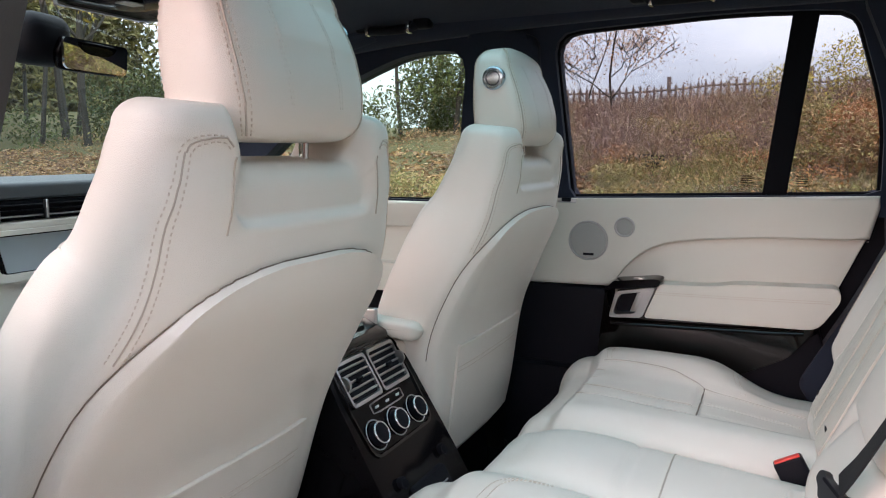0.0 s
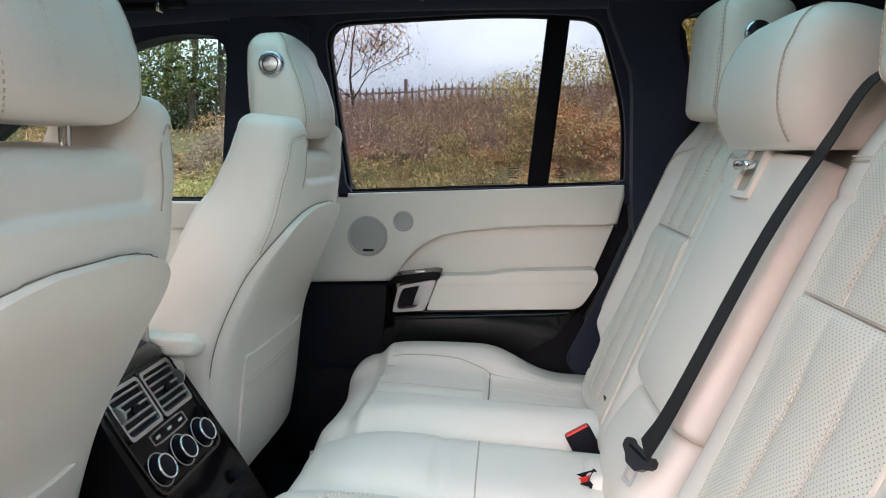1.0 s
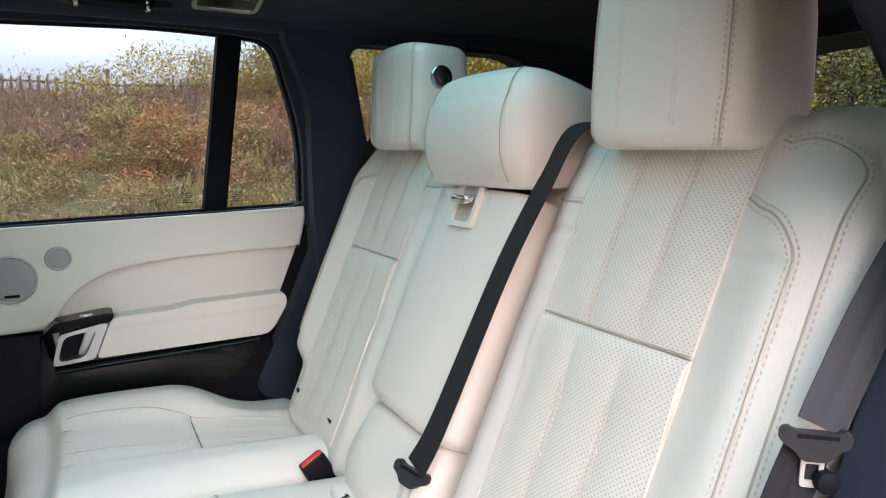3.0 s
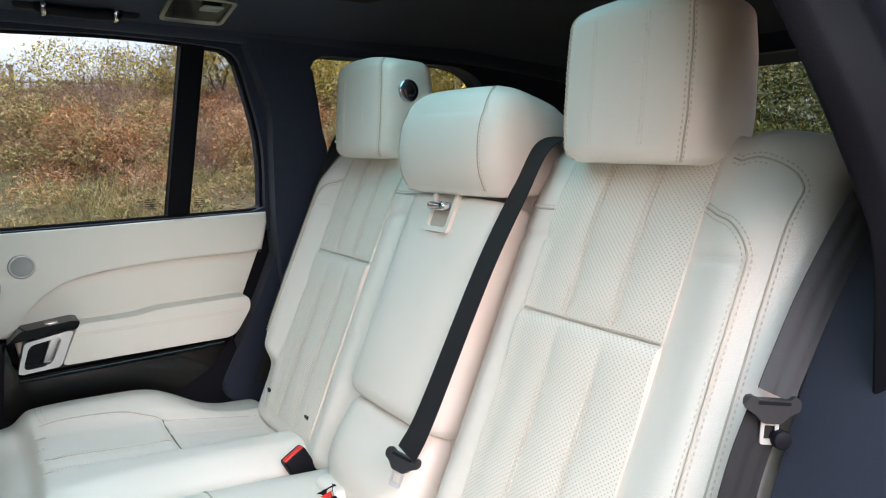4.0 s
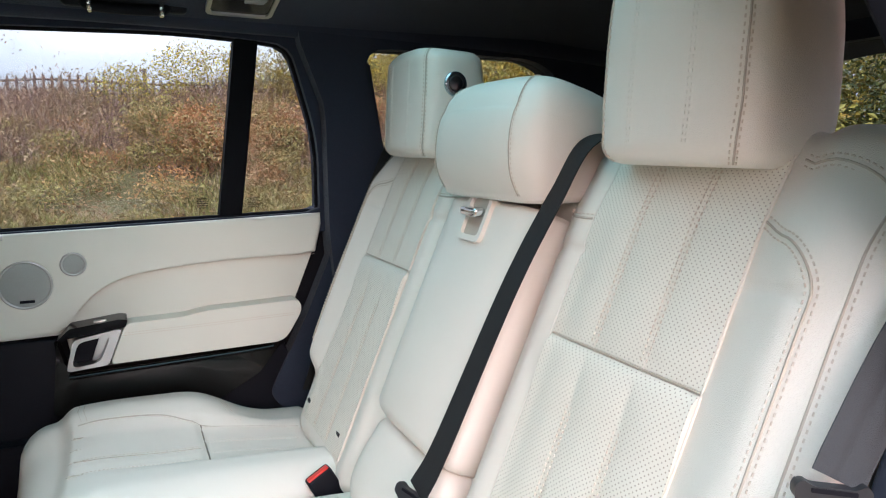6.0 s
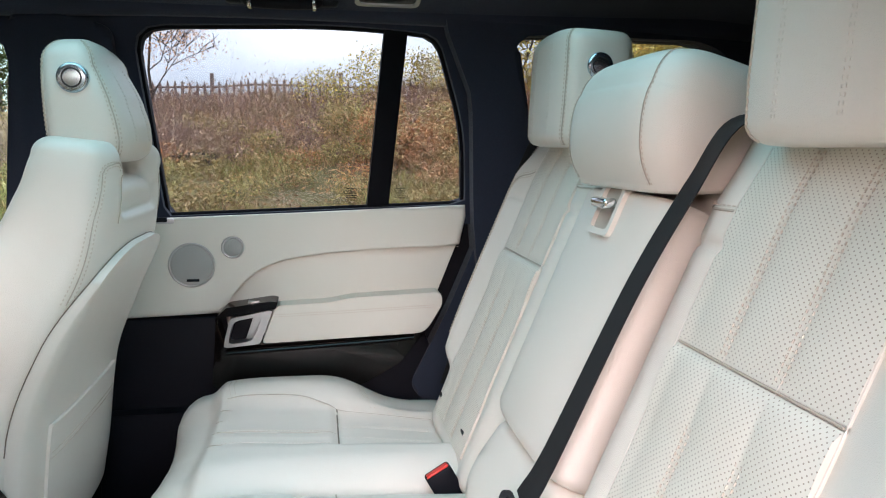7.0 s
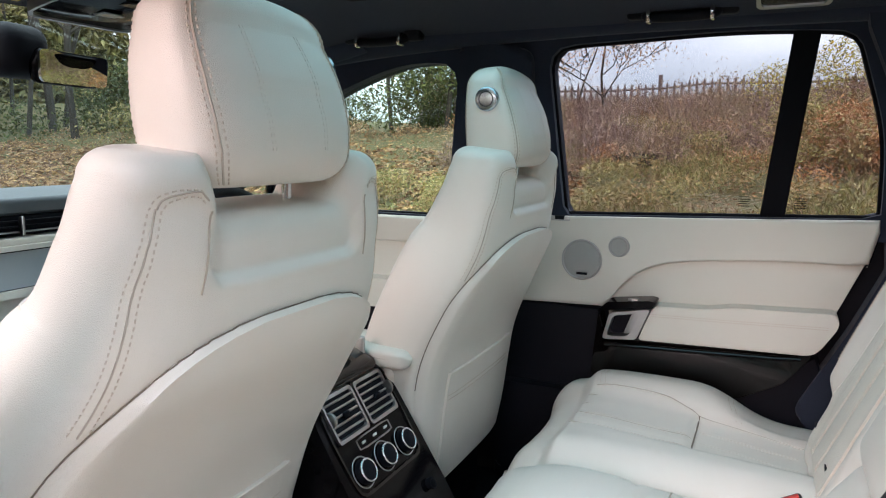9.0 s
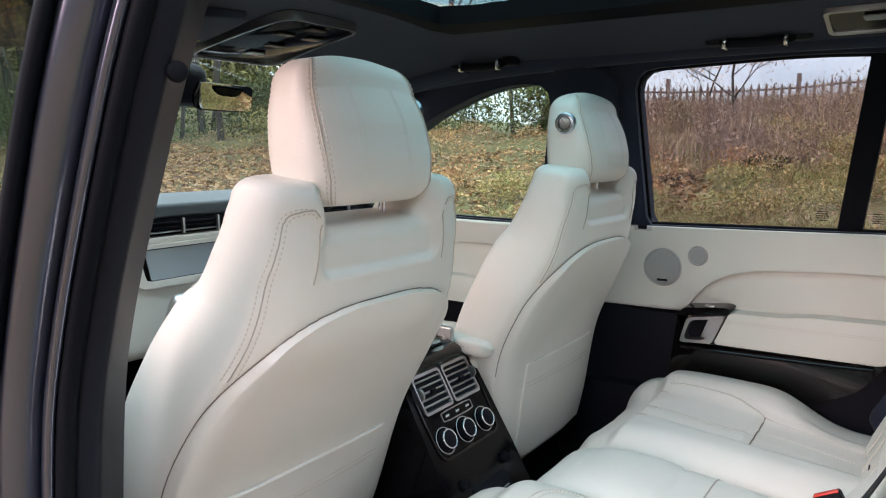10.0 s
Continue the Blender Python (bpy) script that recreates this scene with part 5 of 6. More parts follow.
# ---- console, dash and fittings ----
def console():
    c = thing("centre_console", (-0.75, 0.012, 0.64), "gloss black rear console with silver air vents and knobs", "console")
    yc = 0.014
    def put(a, b, d):
        return Vector((-0.585 - (b - 0.98) * 0.62 - d, yc + a, b))
    bm = bmesh.new()
    prism(bm, rounded([(-0.118, 0.64), (0.118, 0.64), (0.128, 0.9), (0.122, 1.07), (0.095, 1.115), (-0.095, 1.115), (-0.122, 1.07), (-0.128, 0.9)], 0.02), put, 0.0, 0.35, 0.015, 4)
    part("body", bm, GLOSS, c)
    bm = bmesh.new()
    box(bm, (-1.0, yc, 0.95), (0.6, 0.22, 0.22), 0.03, 3)
    part("tunnel", bm, PLASTIC, c)
    bm = bmesh.new()
    ring_plate(bm, resample(rounded([(-0.103, 0.952), (0.103, 0.952), (0.108, 1.03), (0.104, 1.106), (-0.104, 1.106), (-0.108, 1.03)], 0.022), 72),
               resample(rounded([(-0.099, 0.956), (0.099, 0.956), (0.104, 1.03), (0.100, 1.102), (-0.100, 1.102), (-0.104, 1.03)], 0.020), 72), put, -0.0035, 0.002)
    part("panel_edge", bm, VENEER, c, "raised gloss edge of the control panel")
    part("cap", Pad([(-0.80, 1.112, yc - 0.095, yc + 0.095, 0.020, 0.02), (-0.72, 1.120, yc - 0.10, yc + 0.10, 0.022, 0.02), (-0.672, 1.106, yc - 0.10, yc + 0.10, 0.018, 0.02)], 4, 14, (0.02, 0.016)).mesh(40), VENEER, c, "rounded gloss black console cap")
    bm = bmesh.new()
    box(bm, (-0.70, yc - 0.045, 1.139), (0.05, 0.05, 0.006), 0.002, 2)
    part("rear_clip", bm, CHROME, c, "bright clip on the console top")
    bm = bmesh.new()
    box(bm, (-0.90, yc, 1.085), (0.30, 0.16, 0.05), 0.018, 4)
    part("lid", bm, LEATHER, c, "cream leather console lid")
    bm = bmesh.new()
    box(bm, (-0.70, yc + 0.088, 1.125), (0.045, 0.010, 0.062), 0.005, 3)
    part("hinge", bm, SILVER, c, "silver armrest hinge")
    for s in (-1, 1):
        y = s * 0.049
        bm = bmesh.new()
        o = rounded([(y - 0.046, 1.030), (y + 0.046, 1.030), (y + 0.046, 1.098), (y - 0.046, 1.098)], 0.006)
        i = rounded([(y - 0.041, 1.035), (y + 0.041, 1.035), (y + 0.041, 1.093), (y - 0.041, 1.093)], 0.004)
        ring_plate(bm, resample(o, 56), resample(i, 56), put, -0.006, 0.004)
        v = part("air_vent", bm, SILVER, c, "silver framed air vent")
        bm = bmesh.new()
        prism(bm, i, put, -0.001, 0.0)
        part("cavity", bm, PLASTIC, v)
        for k in range(5):
            bm = bmesh.new()
            z = 1.043 + k * 0.0105
            p = [put(y - 0.041, z, -0.003), put(y + 0.041, z, -0.003)]
            tube(bm, p, 0.0022, 8, 1.0)
            part("slat", bm, SILVER if k < 5 else PLASTIC, v)
        bm = bmesh.new()
        box(bm, put(y, 1.064, -0.007), (0.006, 0.016, 0.010), 0.002, 2)
        part("tab", bm, PLASTIC, v)
        bm = bmesh.new()
        disc(bm, put(y + s * 0.041, 1.066, -0.005), (0, s, 0), 0.013, 0.005, 0.001, 20)
        part("thumb_wheel", bm, SILVER, v)
    bm = bmesh.new()
    ring_plate(bm, resample(rounded([(-0.052, 1.006), (0.052, 1.006), (0.052, 1.024), (-0.052, 1.024)], 0.003), 48), resample(rounded([(-0.0505, 1.0075), (0.0505, 1.0075), (0.0505, 1.0225), (-0.0505, 1.0225)], 0.003), 48), put, -0.002, 0.002)
    sw = part("switch_frame", bm, SILVER, c, "thin silver switch frame")
    for y in (-0.035, 0.0, 0.035):
        bm = bmesh.new()
        box(bm, put(y, 1.015, -0.0015), (0.002, 0.010, 0.004), 0)
        part("mark", bm, WHITE_MARK, sw, "small unreadable white mark")
    for y in (-0.068, 0.0, 0.068):
        q = put(y, 0.983, -0.005)
        nrm = Vector((0.85, 0, 0.527))
        bm = bmesh.new()
        disc(bm, q, nrm, 0.0205, 0.016, 0.003, 36, 3)
        kn = part("knob", bm, PLASTIC, c, "black climate knob with a silver rim")
        bm = bmesh.new()
        torus(bm, q + nrm * 0.0078, nrm, 0.0180, 0.0020)
        part("rim", bm, CHROME, kn)
        bm = bmesh.new()
        torus(bm, q - nrm * 0.005, nrm, 0.0255, 0.0014)
        part("bezel", bm, SILVER, kn)
        bm = bmesh.new()
        disc(bm, q + nrm * 0.0078, nrm, 0.0165, 0.003, 0.001, 32)
        part("face", bm, PLASTIC, kn)
    for y, z in ((-0.072, 0.908), (0.075, 0.908)):
        bm = bmesh.new()
        disc(bm, put(y, z, -0.004), (0.85, 0, 0.527), 0.010, 0.012, 0.002, 20)
        so = part("socket", bm, RUBBER, c, "small round black socket")
        bm = bmesh.new()
        torus(bm, put(y, z, -0.010), (0.85, 0, 0.527), 0.0085, 0.0012, 24, 6)
        part("ring", bm, PLASTIC, so)
    bm = bmesh.new()
    prism(bm, rounded([(-0.056, 0.845), (0.056, 0.845), (0.056, 0.892), (-0.056, 0.892)], 0.004), put, -0.008, 0.0, 0.002)
    pl = part("power_socket_flap", bm, PLASTIC, c, "dark flap with unreadable pale lettering")
    for k, w in enumerate((0.016, 0.012, 0.010, 0.018)):
        bm = bmesh.new()
        box(bm, put(-0.036 + k * 0.024, 0.870, -0.0085), (0.002, w, 0.003), 0)
        part("mark", bm, GRILLE, pl)


def dash():
    d = thing("dashboard", (-1.55, 0, 0.9), "dark topped dashboard with cream lower panels", "dashboard")
    top = Pad([(-2.0, 1.33, -0.70, 0.70, 0.04, 0.03), (-1.75, 1.352, -0.71, 0.71, 0.035, 0.02), (-1.51, 1.352, -0.71, 0.71, 0.030, 0.008)], 6, 20, (0.02, 0.012))
    part("top_pad", top.mesh(64), DASH, d, "dark grey leather dash top")
    bm = bmesh.new()
    box(bm, (-1.54, 0.0, 1.322), (0.08, 1.36, 0.045), 0.008, 3)
    part("vent_strip", bm, PLASTIC, d)
    for y in (-0.60, -0.15, -0.04, 0.07, 0.6):
        for k in range(3):
            bm = bmesh.new()
            box(bm, (-1.495, y, 1.309 + k * 0.012), (0.012, 0.098, 0.003), 0.001, 1)
            part("vent_slat", bm, SILVER if k == 0 else PLASTIC, d)
        bm = bmesh.new()
        box(bm, (-1.492, y + 0.055, 1.322), (0.014, 0.006, 0.042), 0.002, 1)
        part("vent_divider", bm, SILVER, d)
    bm = bmesh.new()
    box(bm, (-1.515, 0, 1.288), (0.06, 1.36, 0.02), 0.006, 3)
    part("vent_sill", bm, LEATHER, d, "cream strip under the vents")
    part("lower_dash", Pad([(-1.565, 1.02, -0.70, 0.70, 0.06, 0.10), (-1.565, 1.15, -0.70, 0.70, 0.02, 0.075), (-1.565, 1.26, -0.70, 0.70, 0.02, 0.07)], 7, 16, (0.03, 0.02)).mesh(64), LEATHER, d, "cream leather lower dash")
    # centre screen in a silver edged surround
    def put(a, b, e):
        return Vector((-1.478 - e + (1.25 - b) * 0.18, a, b))
    o = rounded([(-0.145, 1.175), (0.145, 1.175), (0.16, 1.282), (-0.16, 1.282)], 0.02)
    i = rounded([(-0.120, 1.190), (0.120, 1.190), (0.132, 1.272), (-0.132, 1.272)], 0.014)
    bm = bmesh.new()
    ring_plate(bm, resample(o, 64), resample(i, 64), put, -0.012, 0.03)
    part("screen_surround", bm, LEATHER, d, "cream screen surround")
    bm = bmesh.new()
    prism(bm, i, put, 0.002, 0.03)
    sc = part("screen_panel", bm, GLOSS, d)
    bm = bmesh.new()
    prism(bm, rounded([(-0.10, 1.192), (0.10, 1.192), (0.108, 1.268), (-0.108, 1.268)], 0.004), put, 0.0, 0.004)
    part("screen", bm, SCREEN, sc, "dark screen with a pale sky reflection painted in")
    bm = bmesh.new()
    box(bm, (-1.33, 0, 1.08), (0.16, 0.24, 0.14), 0.02, 3, Euler((0, radians(30), 0)).to_matrix())
    part("centre_stack", bm, SILVER, d, "silver edged centre stack")
    bm = bmesh.new()
    box(bm, (-1.31, 0, 1.09), (0.16, 0.18, 0.13), 0.02, 3, Euler((0, radians(30), 0)).to_matrix())
    part("centre_stack_panel", bm, GLOSS, d)
    w = thing("steering_wheel", (-1.22, 0.372, 1.22), "black and silver steering wheel ahead of the driver's seat", "steering wheel")
    n = Vector((0.9, 0, 0.42))
    bm = bmesh.new()
    torus(bm, (-1.18, 0.372, 1.22), n, 0.18, 0.016, 48, 12)
    part("rim", bm, PLASTIC, w)
    bm = bmesh.new()
    disc(bm, (-1.20, 0.372, 1.21), n, 0.07, 0.05, 0.015, 32, 3)
    part("hub", bm, LEATHER, w, "cream hub")
    for a in (0.0, math.pi, -math.pi / 2):
        bm = bmesh.new()
        q = Matrix((Vector((0, 1, 0)), n.cross(Vector((0, 1, 0))), n)).transposed()
        tube(bm, [Vector((-1.19, 0.372, 1.215)) + q @ Vector((math.cos(a) * r, math.sin(a) * r, 0)) for r in (0.05, 0.175)], 0.014, 8, 0.6)
        part("spoke", bm, SILVER, w)


def mirror_and_console():
    m = thing("rear_view_mirror", (-1.36, 0.085, 1.70), "black rear-view mirror on the windscreen", "mirror")
    pad = Pad([(-1.42, 1.630, 0.02, 0.195, 0.02, 0.022), (-1.415, 1.655, 0.012, 0.203, 0.03, 0.022), (-1.41, 1.680, 0.02, 0.195, 0.02, 0.02)], 3, 12, (0.01, 0.01))
    part("housing", pad.mesh(40), GLOSS, m)
    bm = bmesh.new()
    prism(bm, rounded([(0.014, 1.622), (0.198, 1.622), (0.203, 1.688), (0.010, 1.688)], 0.014), lambda a, b, d: Vector((-1.3925 - d, a, b)), 0.0, 0.006)
    part("mirror_glass", bm, MIRROR, m)
    bm = bmesh.new()
    box(bm, (-1.47, 0.02, 1.68), (0.10, 0.12, 0.11), 0.035, 4)
    part("mount", bm, PLASTIC, m)
    m.rotation_euler = (0, radians(4), radians(10))
    o = thing("overhead_console", (-1.15, 0.03, 1.77), "gloss black overhead console with switches", "overhead console")
    def put(a, b, d):
        return Vector((a, b + 0.045, roof_z(a, 0.1) - 0.013 - d))
    loop = rounded([(-1.341, -0.095), (-1.019, -0.075), (-1.019, 0.145), (-1.341, 0.165)], 0.04)
    bm = bmesh.new()
    prism(bm, loop, put, 0.006, -0.014, 0.004)
    bd = part("body", bm, GLOSS, o)
    bm = bmesh.new()
    ring_plate(bm, resample(rounded([(-1.347, -0.101), (-1.013, -0.081), (-1.013, 0.151), (-1.347, 0.171)], 0.042), 60), resample(loop, 60), put, 0.010, -0.010)
    part("rim", bm, SILVER, bd)
    for k, (x, y) in enumerate(((-1.06, 0.04), (-1.12, 0.09), (-1.12, 0.0), (-1.2, 0.04), (-1.27, 0.04))):
        bm = bmesh.new()
        box(bm, put(x, y, 0.009), (0.035, 0.05, 0.005), 0.002, 1)
        part("switch", bm, SILVER if k == 4 else LENS, bd)
    v = thing("sun_visor", (-1.3, -0.35, 1.70), "dark sun visor with a small yellow warning label", "sun visor")
    bm = bmesh.new()
    prism(bm, rounded([(-1.32, -0.56), (-1.08, -0.56), (-1.08, -0.075), (-1.32, -0.075)], 0.03), lambda a, b, d: Vector((a, b, roof_z(a, b) - 0.012 - d)), 0.006, -0.01, 0.005)
    part("flap", bm, LINING, v)
    bm = bmesh.new()
    prism(bm, rounded([(-1.295, -0.165), (-1.240, -0.165), (-1.240, -0.09), (-1.295, -0.09)], 0.003), lambda a, b, d: Vector((a, b, roof_z(a, b) - 0.012 - d)), 0.008, 0.0065)
    lb = part("warning_label", bm, YELLOW, v)
    bm = bmesh.new()
    prism(bm, [(-1.290, -0.160), (-1.265, -0.160), (-1.265, -0.095), (-1.290, -0.095)], lambda a, b, d: Vector((a, b, roof_z(a, b) - 0.012 - d)), 0.0088, 0.0081)
    part("print", bm, WHITE_MARK, lb)


def roof_fittings():
    for x0, x1, up in ((-1.0, -0.86, -0.010), (-0.290, -0.145, 0.004)):
        g = thing("grab_handle", ((x0 + x1) / 2, 0.61, 1.79), "black roof grab handle with chrome end caps", "grab handle", "grab handles")
        bm = bmesh.new()
        tube(bm, catmull([(x0, 0.612, 1.782 + up), (x0 + 0.012, 0.596, 1.768 + up), ((x0 + x1) / 2, 0.588, 1.764 + up), (x1 - 0.012, 0.596, 1.768 + up), (x1, 0.612, 1.782 + up)], 24), 0.014, 12, 0.8)
        part("grip", bm, PLASTIC, g)
        for x, s in ((x0, -1), (x1, 1)):
            bm = bmesh.new()
            box(bm, (x + s * 0.016, 0.612, 1.784 + up), (0.046, 0.036, 0.036), 0.009, 3)
            part("mount", bm, PLASTIC, g)
            bm = bmesh.new()
            box(bm, (x - s * 0.010, 0.592, 1.769 + up), (0.010, 0.034, 0.032), 0.004, 2)
            part("cap", bm, CHROME, g, "chrome end cap")
    l = thing("roof_lamp", (0.0, 0.45, 1.80), "smoked reading lamp in a silver frame", "interior lamp")
    def put(a, b, d):
        return Vector((a, b, roof_z(0, b) - d))
    o, i = rounded([(-0.075, 0.47), (0.055, 0.47), (0.055, 0.595), (-0.075, 0.595)], 0.016), rounded([(-0.067, 0.478), (0.047, 0.478), (0.047, 0.587), (-0.067, 0.587)], 0.012)
    bm = bmesh.new()
    ring_plate(bm, resample(o, 48), resample(i, 48), put, 0.010, -0.01)
    part("frame", bm, SILVER, l)
    bm = bmesh.new()
    prism(bm, i, put, 0.006, -0.01)
    ln = part("lens", bm, LENS, l)
    bm = bmesh.new()
    box(bm, put(0.012, 0.53, 0.006), (0.04, 0.07, 0.005), 0.003, 2)
    part("switch", bm, GRILLE, ln)
    h = thing("coat_hook", (0.24, 0.66, 1.70), "small dark coat hook on the rear pillar", "coat hook")
    bm = bmesh.new()
    box(bm, FAR(0.235, 1.70, -0.04), (0.03, 0.012, 0.03), 0.004, 2)
    part("hook", bm, PLASTIC, h)


console()
dash()
mirror_and_console()
roof_fittings()


# ---- outdoors ----
def foliage(name, colours, scale=0.9, rough=0.75, jitter=0.9):
    """Leaves or stems whose colour drifts from patch to patch of the ground and differs a little from leaf to leaf."""
    m = bpy.data.materials.new(name)
    m.use_nodes = True
    n, l = m.node_tree.nodes, m.node_tree.links
    b = n["Principled BSDF"]
    socket(b, "Roughness", rough), socket(b, "Specular IOR Level", 0.25)
    co, ns, rp, g, hs, mr, mh = (n.new("ShaderNode" + k) for k in ("TexCoord", "TexNoise", "ValToRGB", "NewGeometry", "HueSaturation", "MapRange", "MapRange"))
    socket(ns, "Scale", scale), socket(ns, "Detail", 3)
    mixed = n.new("ShaderNodeMath")
    mixed.operation = "MULTIPLY_ADD"
    mixed.inputs[1].default_value = 0.22
    less = n.new("ShaderNodeMath")
    less.operation = "SUBTRACT"
    less.inputs[1].default_value = 0.11
    while len(rp.color_ramp.elements) < len(colours):
        rp.color_ramp.elements.new(0.5)
    for k, c in enumerate(colours):
        e = rp.color_ramp.elements[k]
        e.position, e.color = 0.33 + 0.34 * k / (len(colours) - 1), (*c, 1)
    socket(mr, "To Min", 1 - 0.5 * jitter), socket(mr, "To Max", 1 + 0.5 * jitter)
    socket(mh, "To Min", 0.485), socket(mh, "To Max", 0.515)
    l.new(co.outputs["Object"], ns.inputs["Vector"])
    l.new(ns.outputs["Fac"], less.inputs[0])
    l.new(g.outputs["Random Per Island"], mixed.inputs[0]), l.new(less.outputs[0], mixed.inputs[2])
    l.new(mixed.outputs[0], rp.inputs["Fac"]), l.new(rp.outputs[0], hs.inputs["Color"])
    l.new(g.outputs["Random Per Island"], mr.inputs["Value"]), l.new(g.outputs["Random Per Island"], mh.inputs["Value"])
    l.new(mr.outputs["Result"], hs.inputs["Value"]), l.new(mh.outputs["Result"], hs.inputs["Hue"])
    l.new(hs.outputs[0], b.inputs["Base Color"])
    return m


SOIL = material("leaf_strewn_soil", (0.21, 0.145, 0.095), rough=1.0, grain=0.7, scale=18, bump=1.0, bump_scale=40, stain=0.5, stain_scale=0.6, colour2=(0.11, 0.105, 0.05), spec=0.1)
BARK = material("grey_brown_bark", (0.085, 0.07, 0.055), rough=0.95, grain=0.7, scale=25, bump=1.0, bump_scale=60, stain=0.4, stain_scale=2, colour2=(0.03, 0.027, 0.022))
STEM = foliage("dry_red_brown_stems", [(0.19, 0.14, 0.12), (0.35, 0.25, 0.215), (0.25, 0.175, 0.13), (0.43, 0.31, 0.21), (0.23, 0.19, 0.12)], 0.8)
GRASS = foliage("faded_grass", [(0.33, 0.25, 0.12), (0.20, 0.23, 0.065), (0.36, 0.27, 0.15), (0.24, 0.27, 0.08), (0.25, 0.16, 0.10)], 0.7)
LEAF_YELLOW = foliage("yellow_green_leaves", [(0.18, 0.20, 0.06), (0.58, 0.43, 0.07), (0.26, 0.25, 0.08), (0.42, 0.37, 0.09), (0.20, 0.15, 0.07)], 1.1, 0.6)
LEAF_OLIVE = foliage("olive_leaves", [(0.12, 0.12, 0.05), (0.26, 0.22, 0.09), (0.10, 0.10, 0.045)], 0.5, 0.65)
# pinkish so that the added near thicket bounces warm light into the cabin
THICKET = material("pink_bounce_leaves", (0.48, 0.30, 0.24), rough=0.8, islands=0.8, grain=0.3, scale=5, colour2=(0.24, 0.15, 0.11))
LEAF_FADED = foliage("faded_bramble_leaves", [(0.20, 0.20, 0.07), (0.40, 0.35, 0.15), (0.26, 0.25, 0.09), (0.42, 0.27, 0.14), (0.17, 0.17, 0.06)], 1.0, 0.7)
LEAF_RUST = foliage("rust_leaves", [(0.24, 0.12, 0.06), (0.50, 0.27, 0.11), (0.33, 0.17, 0.09), (0.48, 0.33, 0.20)], 1.0, 0.7)
LEAF_GREEN = foliage("dark_green_leaves", [(0.05, 0.075, 0.025), (0.10, 0.11, 0.03), (0.06, 0.08, 0.03)], 0.8, 0.55)
LEAF_LITTER = foliage("fallen_leaves", [(0.46, 0.29, 0.17), (0.20, 0.125, 0.075), (0.40, 0.24, 0.12), (0.30, 0.21, 0.14)], 1.3, 0.8, 1.2)
SEED = material("pale_seed_fluff", (0.62, 0.52, 0.45), rough=0.9, islands=0.6, grain=0.2, scale=20)
RAIL = material("rusted_steel_fence", (0.19, 0.155, 0.145), rough=0.8, grain=0.5, scale=12)
RNG = np.random.default_rng(7)


def land(x, y):
    """The height of the ground: level round the car, a bank on the far side and a gentle rise ahead."""
    z = 0.0
    z += 2.0 * smoothstep(y, 4.5, 16.5) + 0.5 * smoothstep(y, 16, 30)
    z += 1.1 * smoothstep(-x, 6.0, 17.0) * (1 - smoothstep(y, 4, 12)) + 1.4 * smoothstep(-x, 16, 40)
    z += 0.7 * smoothstep(x, 6.0, 14.0)
    if y > 4 or x < -6 or x > 5 or y < -6:
        z += 0.12 * noise.noise(Vector((x * 0.5, y * 0.5, 0))) + 0.05 * noise.noise(Vector((x * 1.7, y * 1.7, 3)))
    return z


def ground():
    bm = bmesh.new()
    ax = np.concatenate([-np.geomspace(400, 32, 10), np.arange(-30, 30.1, 0.6), np.geomspace(32, 400, 10)])
    v = [[bm.verts.new((x, y, land(x, y))) for y in ax] for x in ax]
    for i in range(len(ax) - 1):
        for j in range(len(ax) - 1):
            bm.faces.new((v[i][j], v[i + 1][j], v[i + 1][j + 1], v[i][j + 1]))
    structure("ground", bm, SOIL, "leaf-strewn earth and faded grass round the car", "ground", angle=180)


def quads_object(name, centres, sizes, mat, label, category, droop=1.0, long=1.6, seed=1):
    """Many small leaves: one creased blade each, joined into one mesh."""
    r = np.random.default_rng(seed)
    n = len(centres)
    c = np.asarray(centres, float)
    s = np.asarray(sizes, float)[:, None]
    a = r.normal(size=(n, 3))
    a[:, 2] *= droop
    a /= np.linalg.norm(a, axis=1)[:, None]
    b = np.cross(a, r.normal(size=(n, 3)))
    b /= np.linalg.norm(b, axis=1)[:, None]
    k = np.cross(a, b)
    verts = np.stack([c - a * s * long, c + b * s * 0.6 + k * s * 0.2, c + a * s * long, c - b * s * 0.6 + k * s * 0.2], 1).reshape(-1, 3)
    idx = np.arange(n * 4).reshape(-1, 4)
    faces = np.concatenate([idx[:, [0, 1, 2]], idx[:, [0, 2, 3]]])
    me = bpy.data.meshes.new(name)
    me.from_pydata(verts.tolist(), [], faces.tolist())
    me.materials.append(mat)
    return tagged(new(name, me), label, category, kind="stuff")


